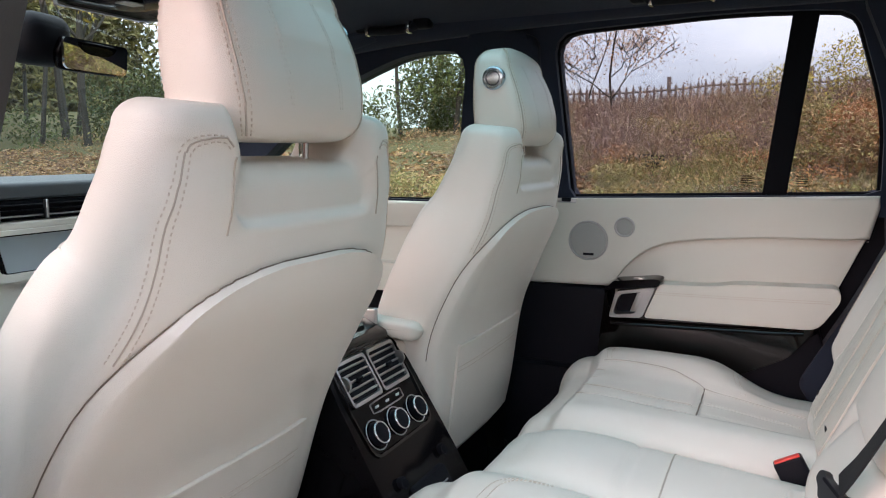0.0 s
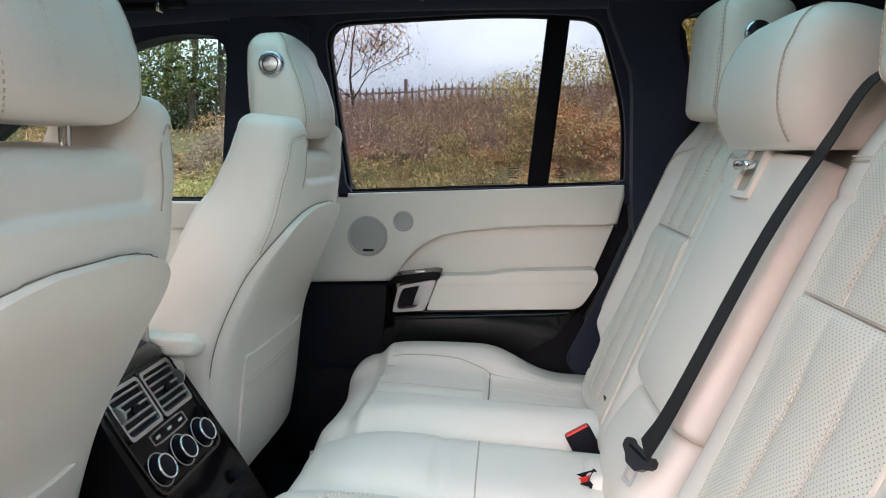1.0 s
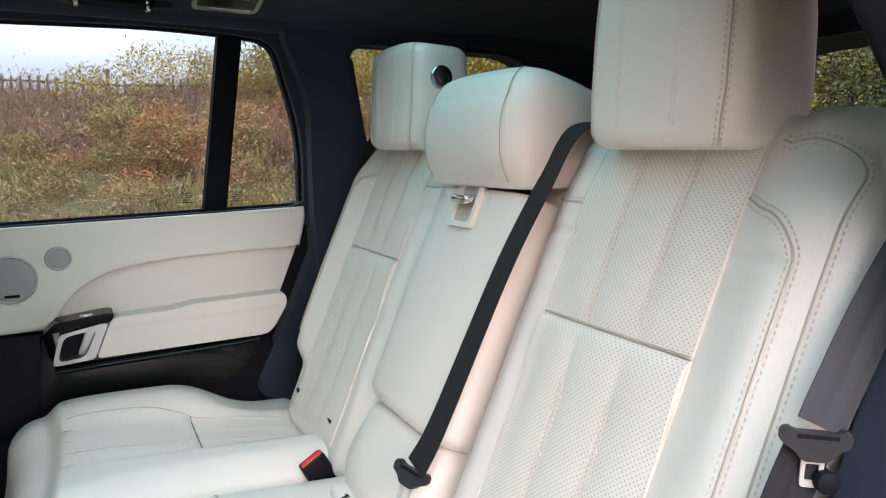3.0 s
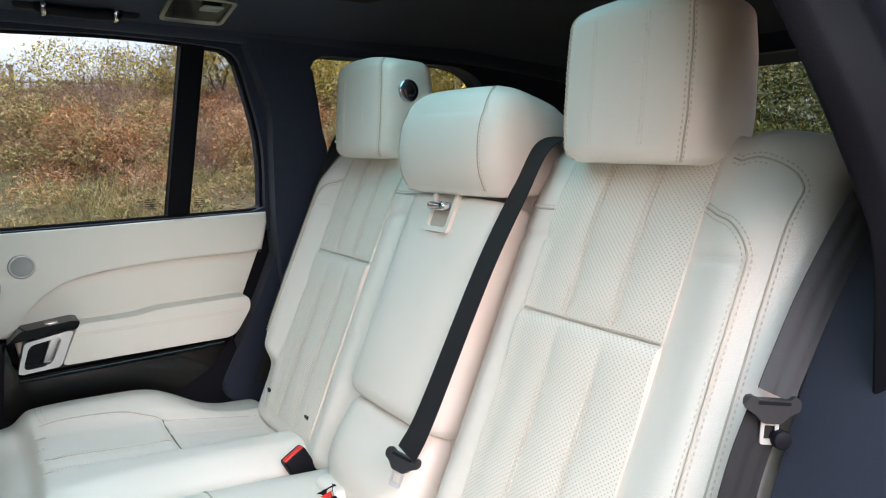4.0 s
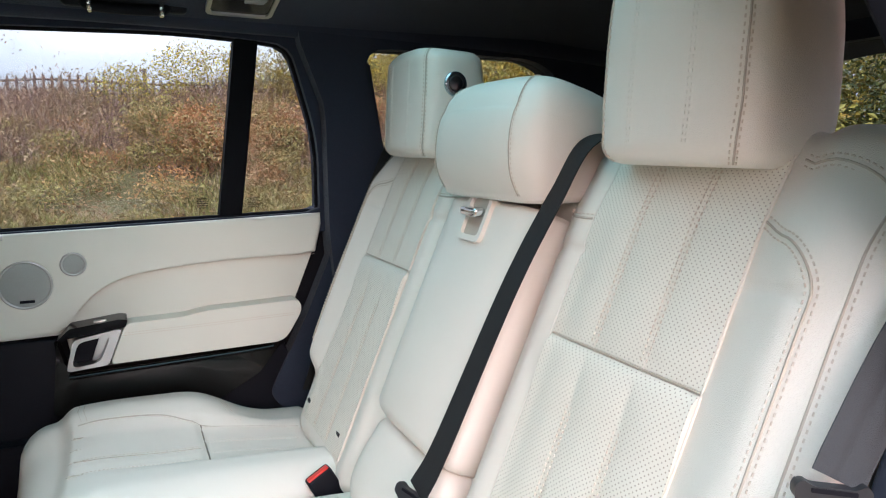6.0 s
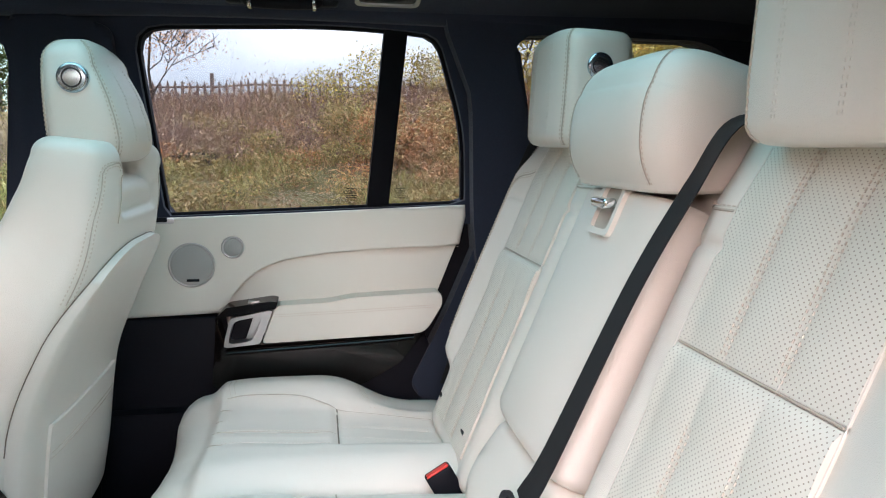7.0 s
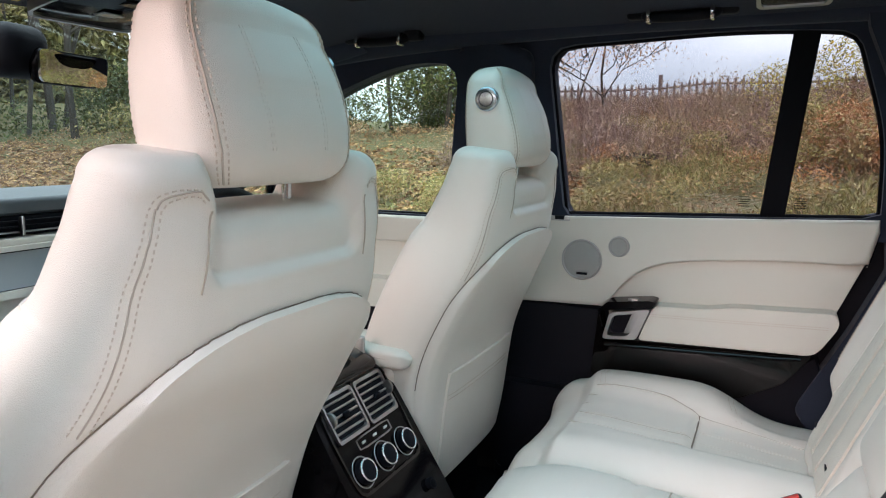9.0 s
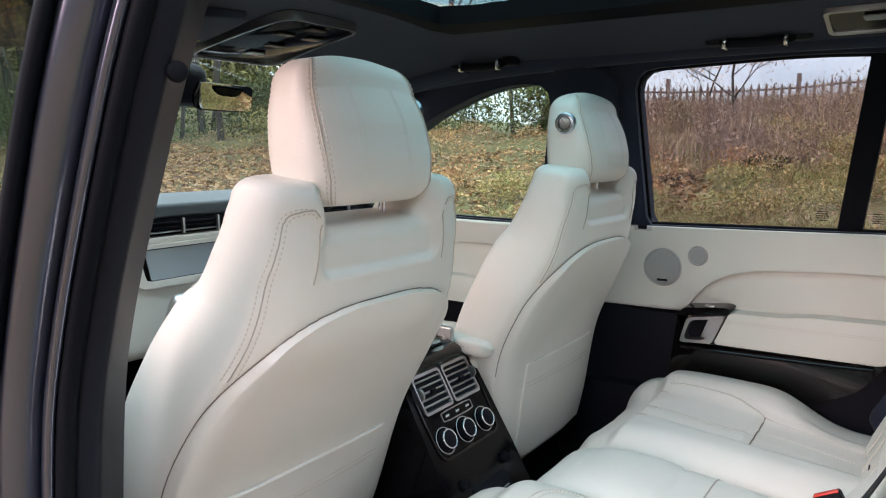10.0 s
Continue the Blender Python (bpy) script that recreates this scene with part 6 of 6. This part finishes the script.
def blades_object(name, roots, heights, width, mat, label, category, seed=1, bend=0.35, sides=False):
    """Many upright stems or blades, each tapering to a point."""
    r = np.random.default_rng(seed)
    n = len(roots)
    c = np.asarray(roots, float)
    h = np.asarray(heights, float)[:, None]
    a = r.uniform(0, 2 * np.pi, n)
    w = np.stack([np.cos(a), np.sin(a), np.zeros(n)], 1) * width
    lean = r.normal(size=(n, 3)) * bend * h
    lean[:, 2] = 0
    mid = c + lean * 0.35 + np.array([0, 0, 1]) * h * 0.55
    top = c + lean + np.array([0, 0, 1]) * h
    verts = np.stack([c - w, c + w, mid + w * 0.8, mid - w * 0.8, top], 1).reshape(-1, 3)
    i = np.arange(n)[:, None] * 5
    tris = np.concatenate([i + np.array([0, 1, 2]), i + np.array([0, 2, 3]), i + np.array([3, 2, 4])])
    me = bpy.data.meshes.new(name)
    me.from_pydata(verts.tolist(), [], tris.tolist())
    me.materials.append(mat)
    return tagged(new(name, me), label, category, kind="stuff")


def scatter(n, x0, x1, y0, y1, dens=None):
    out = []
    while len(out) < n:
        x, y = RNG.uniform(x0, x1), RNG.uniform(y0, y1)
        if dens is None or RNG.uniform() < dens(x, y):
            out.append((x, y, land(x, y)))
    return np.array(out)


def patchy(scale, k, seed):
    return lambda x, y: smoothstep(noise.noise(Vector((x * scale, y * scale, seed))) + k, -0.1, 0.35)


def tree(at, height, girth, seed, mat, leaves, spread, label, low=0.35, leaf=0.05):
    """A tapered trunk with branching limbs and a thin, uneven crown."""
    r = random.Random(seed)
    t = thing("tree", at, label, "tree", "trees")
    bm, tips = bmesh.new(), []

    def limb(p, d, length, rad, level):
        pts, radii = [p.copy()], [rad]
        q, n = p.copy(), 5 if level < 2 else 3
        for i in range(n):
            d = (d + Vector((r.gauss(0, 1), r.gauss(0, 1), r.gauss(0.25, 0.6))) * (0.10 if level == 0 else 0.2)).normalized()
            q = q + d * length / n
            pts.append(q.copy()), radii.append(rad * (1 - 0.75 * (i + 1) / n))
        tube(bm, pts, radii, 7 if level == 0 else 4)
        if level >= 2:
            tips.extend(pts[1:])
        if level < 3:
            for k in range((7, 4, 3)[level]):
                f = r.uniform(low if level == 0 else 0.25, 1.0)
                s = pts[0].lerp(pts[-1], f)
                i = min(int(f * n), n - 1)
                s = pts[i].lerp(pts[i + 1], f * n - i)
                a = r.uniform(0, 2 * math.pi)
                out = Vector((math.cos(a), math.sin(a), r.uniform(0.2, 0.9))).normalized()
                limb(s, (d * 0.4 + out).normalized(), length * r.uniform(0.38, 0.6) * spread, max(rad * (1 - 0.75 * f) * 0.55, 0.011), level + 1)

    limb(Vector(at) - Vector((0, 0, 0.1)), Vector((r.gauss(0, 0.05), r.gauss(0, 0.05), 1)).normalized(), height, girth, 0)
    part("trunk", bm, BARK, t)
    if leaves:
        rr = np.random.default_rng(seed)
        tp = np.array([tuple(p) for p in tips])
        c = tp[rr.integers(0, len(tp), leaves)] + rr.normal(size=(leaves, 3)) * 0.22
        cr = quads_object("crown", c, rr.uniform(0.5, 1.2, leaves) * leaf, mat, "", "", seed=seed)
        for key in ("label", "category", "kind"):
            if key in cr:
                del cr[key]
        cr.parent = t
        cr.matrix_parent_inverse = t.matrix_basis.inverted()
    return t


def bush_points(n, centres, rx, rz, seed):
    r = np.random.default_rng(seed)
    c = np.array(centres)[r.integers(0, len(centres), n)]
    d = r.normal(size=(n, 3))
    d /= np.linalg.norm(d, axis=1)[:, None]
    rad = r.uniform(0.35, 1.0, n)[:, None] ** 0.5
    p = c + d * rad * np.array([rx, rx, rz]) * r.uniform(0.6, 1.25, (n, 1))
    return p


def fence():
    f = thing("palisade_fence", (0, 15.2, 1.1), "rusty dark steel palisade fence on the bank", "fence")
    rail = bmesh.new()
    far = bmesh.new()
    k = 0
    x = -8.0
    while x < 20:
        y = 15.2 - 0.06 * x
        z = land(x, y) + 0.15
        if x < 10:
            bm = bmesh.new()
            top = 0.84 + 0.06 * noise.noise(Vector((x * 2, 0, 0)))
            prism(bm, [(-0.026, 0), (0.026, 0), (0.026, top - 0.1), (0.0, top), (-0.026, top - 0.1)], lambda a, b, d: Vector((x + a, y + d, z + b)), -0.012, 0.012)
            part("pale", bm, RAIL, f, smooth=False)
        else:
            box(far, (x, y, z + 0.45), (0.066, 0.02, 0.92), 0)
        if k % 18 == 0:
            box(rail, (x, y + 0.05, z + 0.5), (0.08, 0.08, 1.0), 0)
        x += 0.155
        k += 1
    part("far_pales", far, RAIL, f, smooth=False)
    for h in (0.2, 0.70):
        tube(rail, [(x, 15.2 - 0.06 * x + 0.03, land(x, 15.2 - 0.06 * x) + 0.15 + h) for x in np.linspace(-8, 20, 40)], 0.025, 4)
    part("rails", rail, RAIL, f, smooth=False)


def outdoors():
    ground()
    fence()
    # bank on the far side: dry stems in clumps, grass, shrubs
    mossy = patchy(0.45, 0.15, 5.0)

    def clumps(count, per, x0, x1, y0, y1, spread):
        """Roots gathered in clumps; with each, how near it stands to the clump's middle."""
        mid = np.stack([RNG.uniform(x0, x1, count), RNG.uniform(y0, y1, count)], 1)
        size = RNG.uniform(0.55, 1.4, count)
        k = np.repeat(np.arange(count), per)
        off = RNG.normal(size=(len(k), 2)) * spread * size[k][:, None]
        xy = mid[k] + off
        dome = np.exp(-(off ** 2).sum(1) / (2.2 * (spread * size[k]) ** 2)) * size[k]
        return np.array([(a, b, land(a, b)) for a, b in xy]), dome

    p, dome = clumps(150, 200, -5.5, 13, 11.2, 15.6, 0.36)
    high = RNG.uniform(0.35, 1.0, len(p)) * (0.35 + 0.75 * dome) * (0.75 + 0.45 * np.clip((p[:, 1] - 11) / 4, 0, 1))
    blades_object("dry_stems", p, high, 0.006, STEM, "tangle of dry pinkish-brown willowherb stems on the bank", "undergrowth", 3, 0.45)
    k = RNG.integers(0, len(p), 90000)
    c = p[k].copy()
    c[:, 2] += RNG.uniform(0.25, 1.05, len(c)) * high[k]
    c[:, :2] += RNG.normal(size=(len(c), 2)) * 0.13
    quads_object("dry_foliage", c, RNG.uniform(0.009, 0.026, len(c)), STEM, "withered pinkish-brown foliage on the bank", "undergrowth", seed=4)
    p = scatter(22000, -6, 18, 13.4, 17.0, patchy(0.55, 0.25, 8.0))
    blades_object("fence_stems", p, RNG.uniform(0.3, 0.95, len(p)) * (1 + 0.75 * np.clip(p[:, 0] / 4, 0, 1)), 0.007, STEM, "tall dry stems along the fence", "undergrowth", 33, 0.4)
    c = p[RNG.integers(0, len(p), 40000)].copy()
    c[:, 2] += RNG.uniform(0.1, 0.7, len(c)) * (1 + 0.6 * np.clip(c[:, 0] / 4, 0, 1))
    quads_object("fence_foliage", c, RNG.uniform(0.012, 0.032, len(c)), STEM, "withered foliage along the fence", "undergrowth", seed=34)
    p = scatter(70000, -5.5, 14, 4.5, 14.2, mossy)
    blades_object("bank_grass", p, RNG.uniform(0.05, 0.26, len(p)), 0.008, GRASS, "faded yellow-green grass on the bank", "grass", 5, 0.7)
    p = scatter(60000, -20, 14, 4.5, 14.5)
    p[:, 2] += RNG.uniform(0.0, 0.12, len(p))
    quads_object("bank_leaves", p, RNG.uniform(0.010, 0.028, len(p)), LEAF_LITTER, "fallen brown leaves on the bank", "fallen leaves", droop=0.3, seed=6)

    def brambles(name, count, leaves, x0, x1, y0, y1, rx, rz, mat, label, seed, low=0.0, high=0.3, leaf=(0.009, 0.025)):
        cs = [(x, y, land(x, y) + RNG.uniform(low, high)) for x, y in zip(RNG.uniform(x0, x1, count), RNG.uniform(y0, y1, count))]
        quads_object(name, bush_points(leaves, cs, rx, rz, seed), RNG.uniform(*leaf, leaves), mat, label, "shrubs", seed=seed)

    brambles("rust_shrubs", 60, 26000, -12, 13, 9.0, 14.6, 0.42, 0.26, LEAF_RUST, "low rust and orange shrubs on the bank", 8)
    brambles("olive_shrubs", 130, 110000, -6, 13, 8.0, 14.6, 0.45, 0.22, LEAF_FADED, "low olive and yellow brambles on the bank", 18)
    brambles("bank_scrub", 50, 55000, 0.0, 14, 10.5, 15.0, 0.5, 0.42, LEAF_FADED, "olive and tan scrub climbing the bank", 28, 0.2, 0.8, (0.010, 0.028))
    brambles("bank_rust_scrub", 34, 36000, 0.5, 14, 10.5, 15.0, 0.45, 0.4, LEAF_RUST, "orange and tan scrub climbing the bank", 29, 0.2, 0.8, (0.010, 0.027))
    tufts = [(x, y, land(x, y) + 0.42) for x, y in ((1.25, 11.6), (1.75, 11.7), (1.5, 11.9), (2.4, 12.3))]
    quads_object("seed_heads", bush_points(1500, tufts, 0.13, 0.10, 66), RNG.uniform(0.006, 0.016, 1500), SEED, "pale fluffy seed heads among the scrub", "undergrowth", seed=66)
    # two low mounds of dead bramble
    mounds = [(-2.2, 11.3, 1.26), (-3.3, 10.2, 0.98), (-1.9, 11.4, 1.22)]
    quads_object("bramble_mounds", bush_points(9000, mounds, 0.42, 0.15, 61), RNG.uniform(0.010, 0.026, 9000), BARK, "low dark mounds of dead bramble on the bank", "shrubs", seed=61)
    cs = [(x, RNG.uniform(13.2, 16.0), land(x, 14.6) + RNG.uniform(0.3, 1.0) + 0.25 * math.sin(x * 0.9) + 0.15 * max(0.0, x)) for x in RNG.uniform(-0.3, 20, 120)]
    quads_object("yellow_shrubs", bush_points(90000, cs, 0.55, 0.5, 9), RNG.uniform(0.009, 0.027, 90000), LEAF_YELLOW, "yellow-green shrubs along the fence", "shrubs", seed=9)
    # near side: thickets added to block low sky and warm the open door's light
    cs = [(RNG.uniform(-18, 12), RNG.uniform(-17, -13.0), RNG.uniform(0.2, 2.4)) for _ in range(230)]
    cs += [(RNG.uniform(4, 10), RNG.uniform(-9.5, -4.5), RNG.uniform(0.3, 3.6)) for _ in range(60)]
    quads_object("near_light_thicket", bush_points(130000, cs, 1.2, 1.1, 20), RNG.uniform(0.07, 0.13, 130000), THICKET, "thicket added on the near side to block low sky and bounce warm light", "shrubs", seed=20)
    # unseen litter, added to bounce warm light up into the door opening
    p = scatter(30000, -8, 5, -7, -1.2)
    p[:, 2] += 0.02
    quads_object("near_bounce_litter", p, RNG.uniform(0.025, 0.06, len(p)), LEAF_LITTER, "unseen brown leaf litter added beside the open door for warm bounce light", "fallen leaves", droop=0.2, seed=21)
    # rear of the car: dense yellow-green thicket
    cs = [(RNG.uniform(6.0, 11), RNG.uniform(5, 14), RNG.uniform(0.6, 3.6)) for _ in range(100)]
    quads_object("rear_thicket", bush_points(110000, cs, 1.1, 0.9, 10), RNG.uniform(0.016, 0.045, 110000), LEAF_YELLOW, "dense yellow-green thicket behind the car", "shrubs", seed=10)
    cs = [(x, y, land(x, y) + RNG.uniform(0.2, 3.6)) for x, y in zip(RNG.uniform(6, 16, 110), RNG.uniform(14, 22, 110))]
    quads_object("corner_thicket", bush_points(80000, cs, 1.0, 0.8, 71), RNG.uniform(0.018, 0.045, 80000), LEAF_YELLOW, "dense yellow and olive thicket above the bank", "shrubs", seed=71)
    cs = [(RNG.uniform(7.5, 13), RNG.uniform(-8, 10), RNG.uniform(0.3, 3.0)) for _ in range(130)]
    quads_object("rear_bushes", bush_points(130000, cs, 1.1, 0.9, 11), RNG.uniform(0.014, 0.036, 130000), LEAF_GREEN, "dark green bushes behind the car", "shrubs", seed=11)
    # ahead: leaf litter and woodland
    p = scatter(70000, -26, -2.6, -12, 12)
    p[:, 2] += 0.02
    quads_object("leaf_litter", p, RNG.uniform(0.03, 0.07, len(p)), LEAF_LITTER, "brown and orange leaf litter ahead of the car", "fallen leaves", droop=0.2, seed=12)
    p = scatter(3000, -24, -4, -10, 12, patchy(0.6, -0.2, 9.0))
    blades_object("woodland_grass", p, RNG.uniform(0.05, 0.25, len(p)), 0.007, GRASS, "patches of grass among the leaf litter", "grass", 13, 0.5)
    cs = [(RNG.uniform(-30, -19), RNG.uniform(-14, 14), land(-22, 0) + RNG.uniform(0.0, 1.2)) for _ in range(70)]
    quads_object("woodland_bushes", bush_points(30000, cs, 1.2, 0.6, 14), RNG.uniform(0.03, 0.06, 30000), LEAF_GREEN, "green undergrowth at the wood's edge", "shrubs", seed=14)
    cs = [(RNG.uniform(-15, -10.0), RNG.uniform(11, 14), land(-12, 12) + RNG.uniform(0.1, 1.0)) for _ in range(26)]
    quads_object("front_shrubs", bush_points(4000, cs, 0.9, 0.4, 15), RNG.uniform(0.02, 0.04, 4000), LEAF_OLIVE, "yellowing shrubs at the foot of the bank", "shrubs", seed=15)
    n = 190000
    far = np.stack([-RNG.uniform(38, 46, n), RNG.uniform(-34, 34, n), RNG.uniform(0, 1, n) ** 1.2 * 15 + 2.2], 1)
    quads_object("far_wood", far, RNG.uniform(0.12, 0.27, n), LEAF_OLIVE, "dense olive foliage of the wood far ahead", "woodland", seed=19)
    cs = [(RNG.uniform(-36, -22), RNG.uniform(-18, 18), land(-26, 0) + RNG.uniform(0.5, 10.0)) for _ in range(240)]
    quads_object("woodland_canopy", bush_points(90000, cs, 1.8, 1.6, 16), RNG.uniform(0.03, 0.08, 90000), LEAF_OLIVE, "thin olive autumn canopy of the wood ahead", "shrubs", seed=16)
    cs = [(x, RNG.uniform(13.5, 16.5), land(x, 14.5) + RNG.uniform(0.2, 1.5)) for x in np.concatenate([RNG.uniform(-19, -10.8, 34), RNG.uniform(-8.8, -6.8, 14)])]
    quads_object("hedge_bushes", bush_points(36000, cs, 0.8, 0.7, 17), RNG.uniform(0.02, 0.05, 36000), LEAF_GREEN, "dark green bushes at the end of the fence", "shrubs", seed=17)
    k = 0
    for x, y, h, g, m, n, lab in [
        (-13.5, 17.5, 11.0, 0.14, LEAF_GREEN, 14000, "tall dense tree beyond the fence"),
        (-16.5, 19.0, 11.5, 0.15, LEAF_GREEN, 14000, "tall dense tree beyond the fence"),
        (-10.5, 19.5, 11.0, 0.14, LEAF_OLIVE, 12000, "tall dense olive tree beyond the fence"),
        (-6.4, 14.4, 7.5, 0.09, LEAF_YELLOW, 7000, "slim tree with thin yellow autumn leaves"),
        (-7.1, 14.2, 7.0, 0.07, LEAF_RUST, 6000, "slim leaning tree with orange autumn leaves"),
        (-6.0, 15.0, 7.5, 0.09, LEAF_YELLOW, 6000, "slim tree with sparse yellow leaves"),
        (-8.9, 14.8, 6.5, 0.06, LEAF_RUST, 1500, "slim tree with thin rust leaves"),
        (-3.3, 13.9, 3.3, 0.035, LEAF_RUST, 5200, "almost bare spreading tree on the bank"),
        (-4.2, 14.6, 3.0, 0.03, LEAF_RUST, 3800, "almost bare small tree by the fence"),
        (8.5, 9.5, 5.0, 0.07, LEAF_YELLOW, 4500, "yellow-leaved tree behind the car"),
        (4.0, 14.0, 3.2, 0.05, LEAF_YELLOW, 5200, "small yellow-leaved tree by the fence"),
    ]:
        k += 1
        tree((x, y, land(x, y)), h, g, 40 + k, m, n, 1.0, lab, 0.22, 0.02 if "bare" in lab else 0.045)
    for x, y in ((-8, -9.5), (-11, -8.5), (-5, -14), (3, -15), (-14, -7.0), (8, -11)):
        k += 1
        tree((x, y, land(x, y)), 8.0, 0.12, 40 + k, LEAF_RUST, 2600, 0.9, "autumn tree beside the car's near side", 0.3, 0.07)
    for _ in range(60):
        x, y = RNG.uniform(-34, -17), RNG.uniform(-16, 16)
        k += 1
        tree((x, y, land(x, y)), RNG.uniform(8, 12), RNG.uniform(0.07, 0.15), 40 + k, LEAF_YELLOW if k % 3 else LEAF_GREEN, 500, 0.7, "tall thin woodland tree with few leaves", 0.3, 0.08)
    for _ in range(12):
        x, y = RNG.uniform(9, 15), RNG.uniform(-8, 4)
        k += 1
        tree((x, y, land(x, y)), RNG.uniform(7, 10), RNG.uniform(0.06, 0.1), 40 + k, LEAF_GREEN, 500, 0.6, "tall thin tree behind the car", 0.4, 0.07)


outdoors()
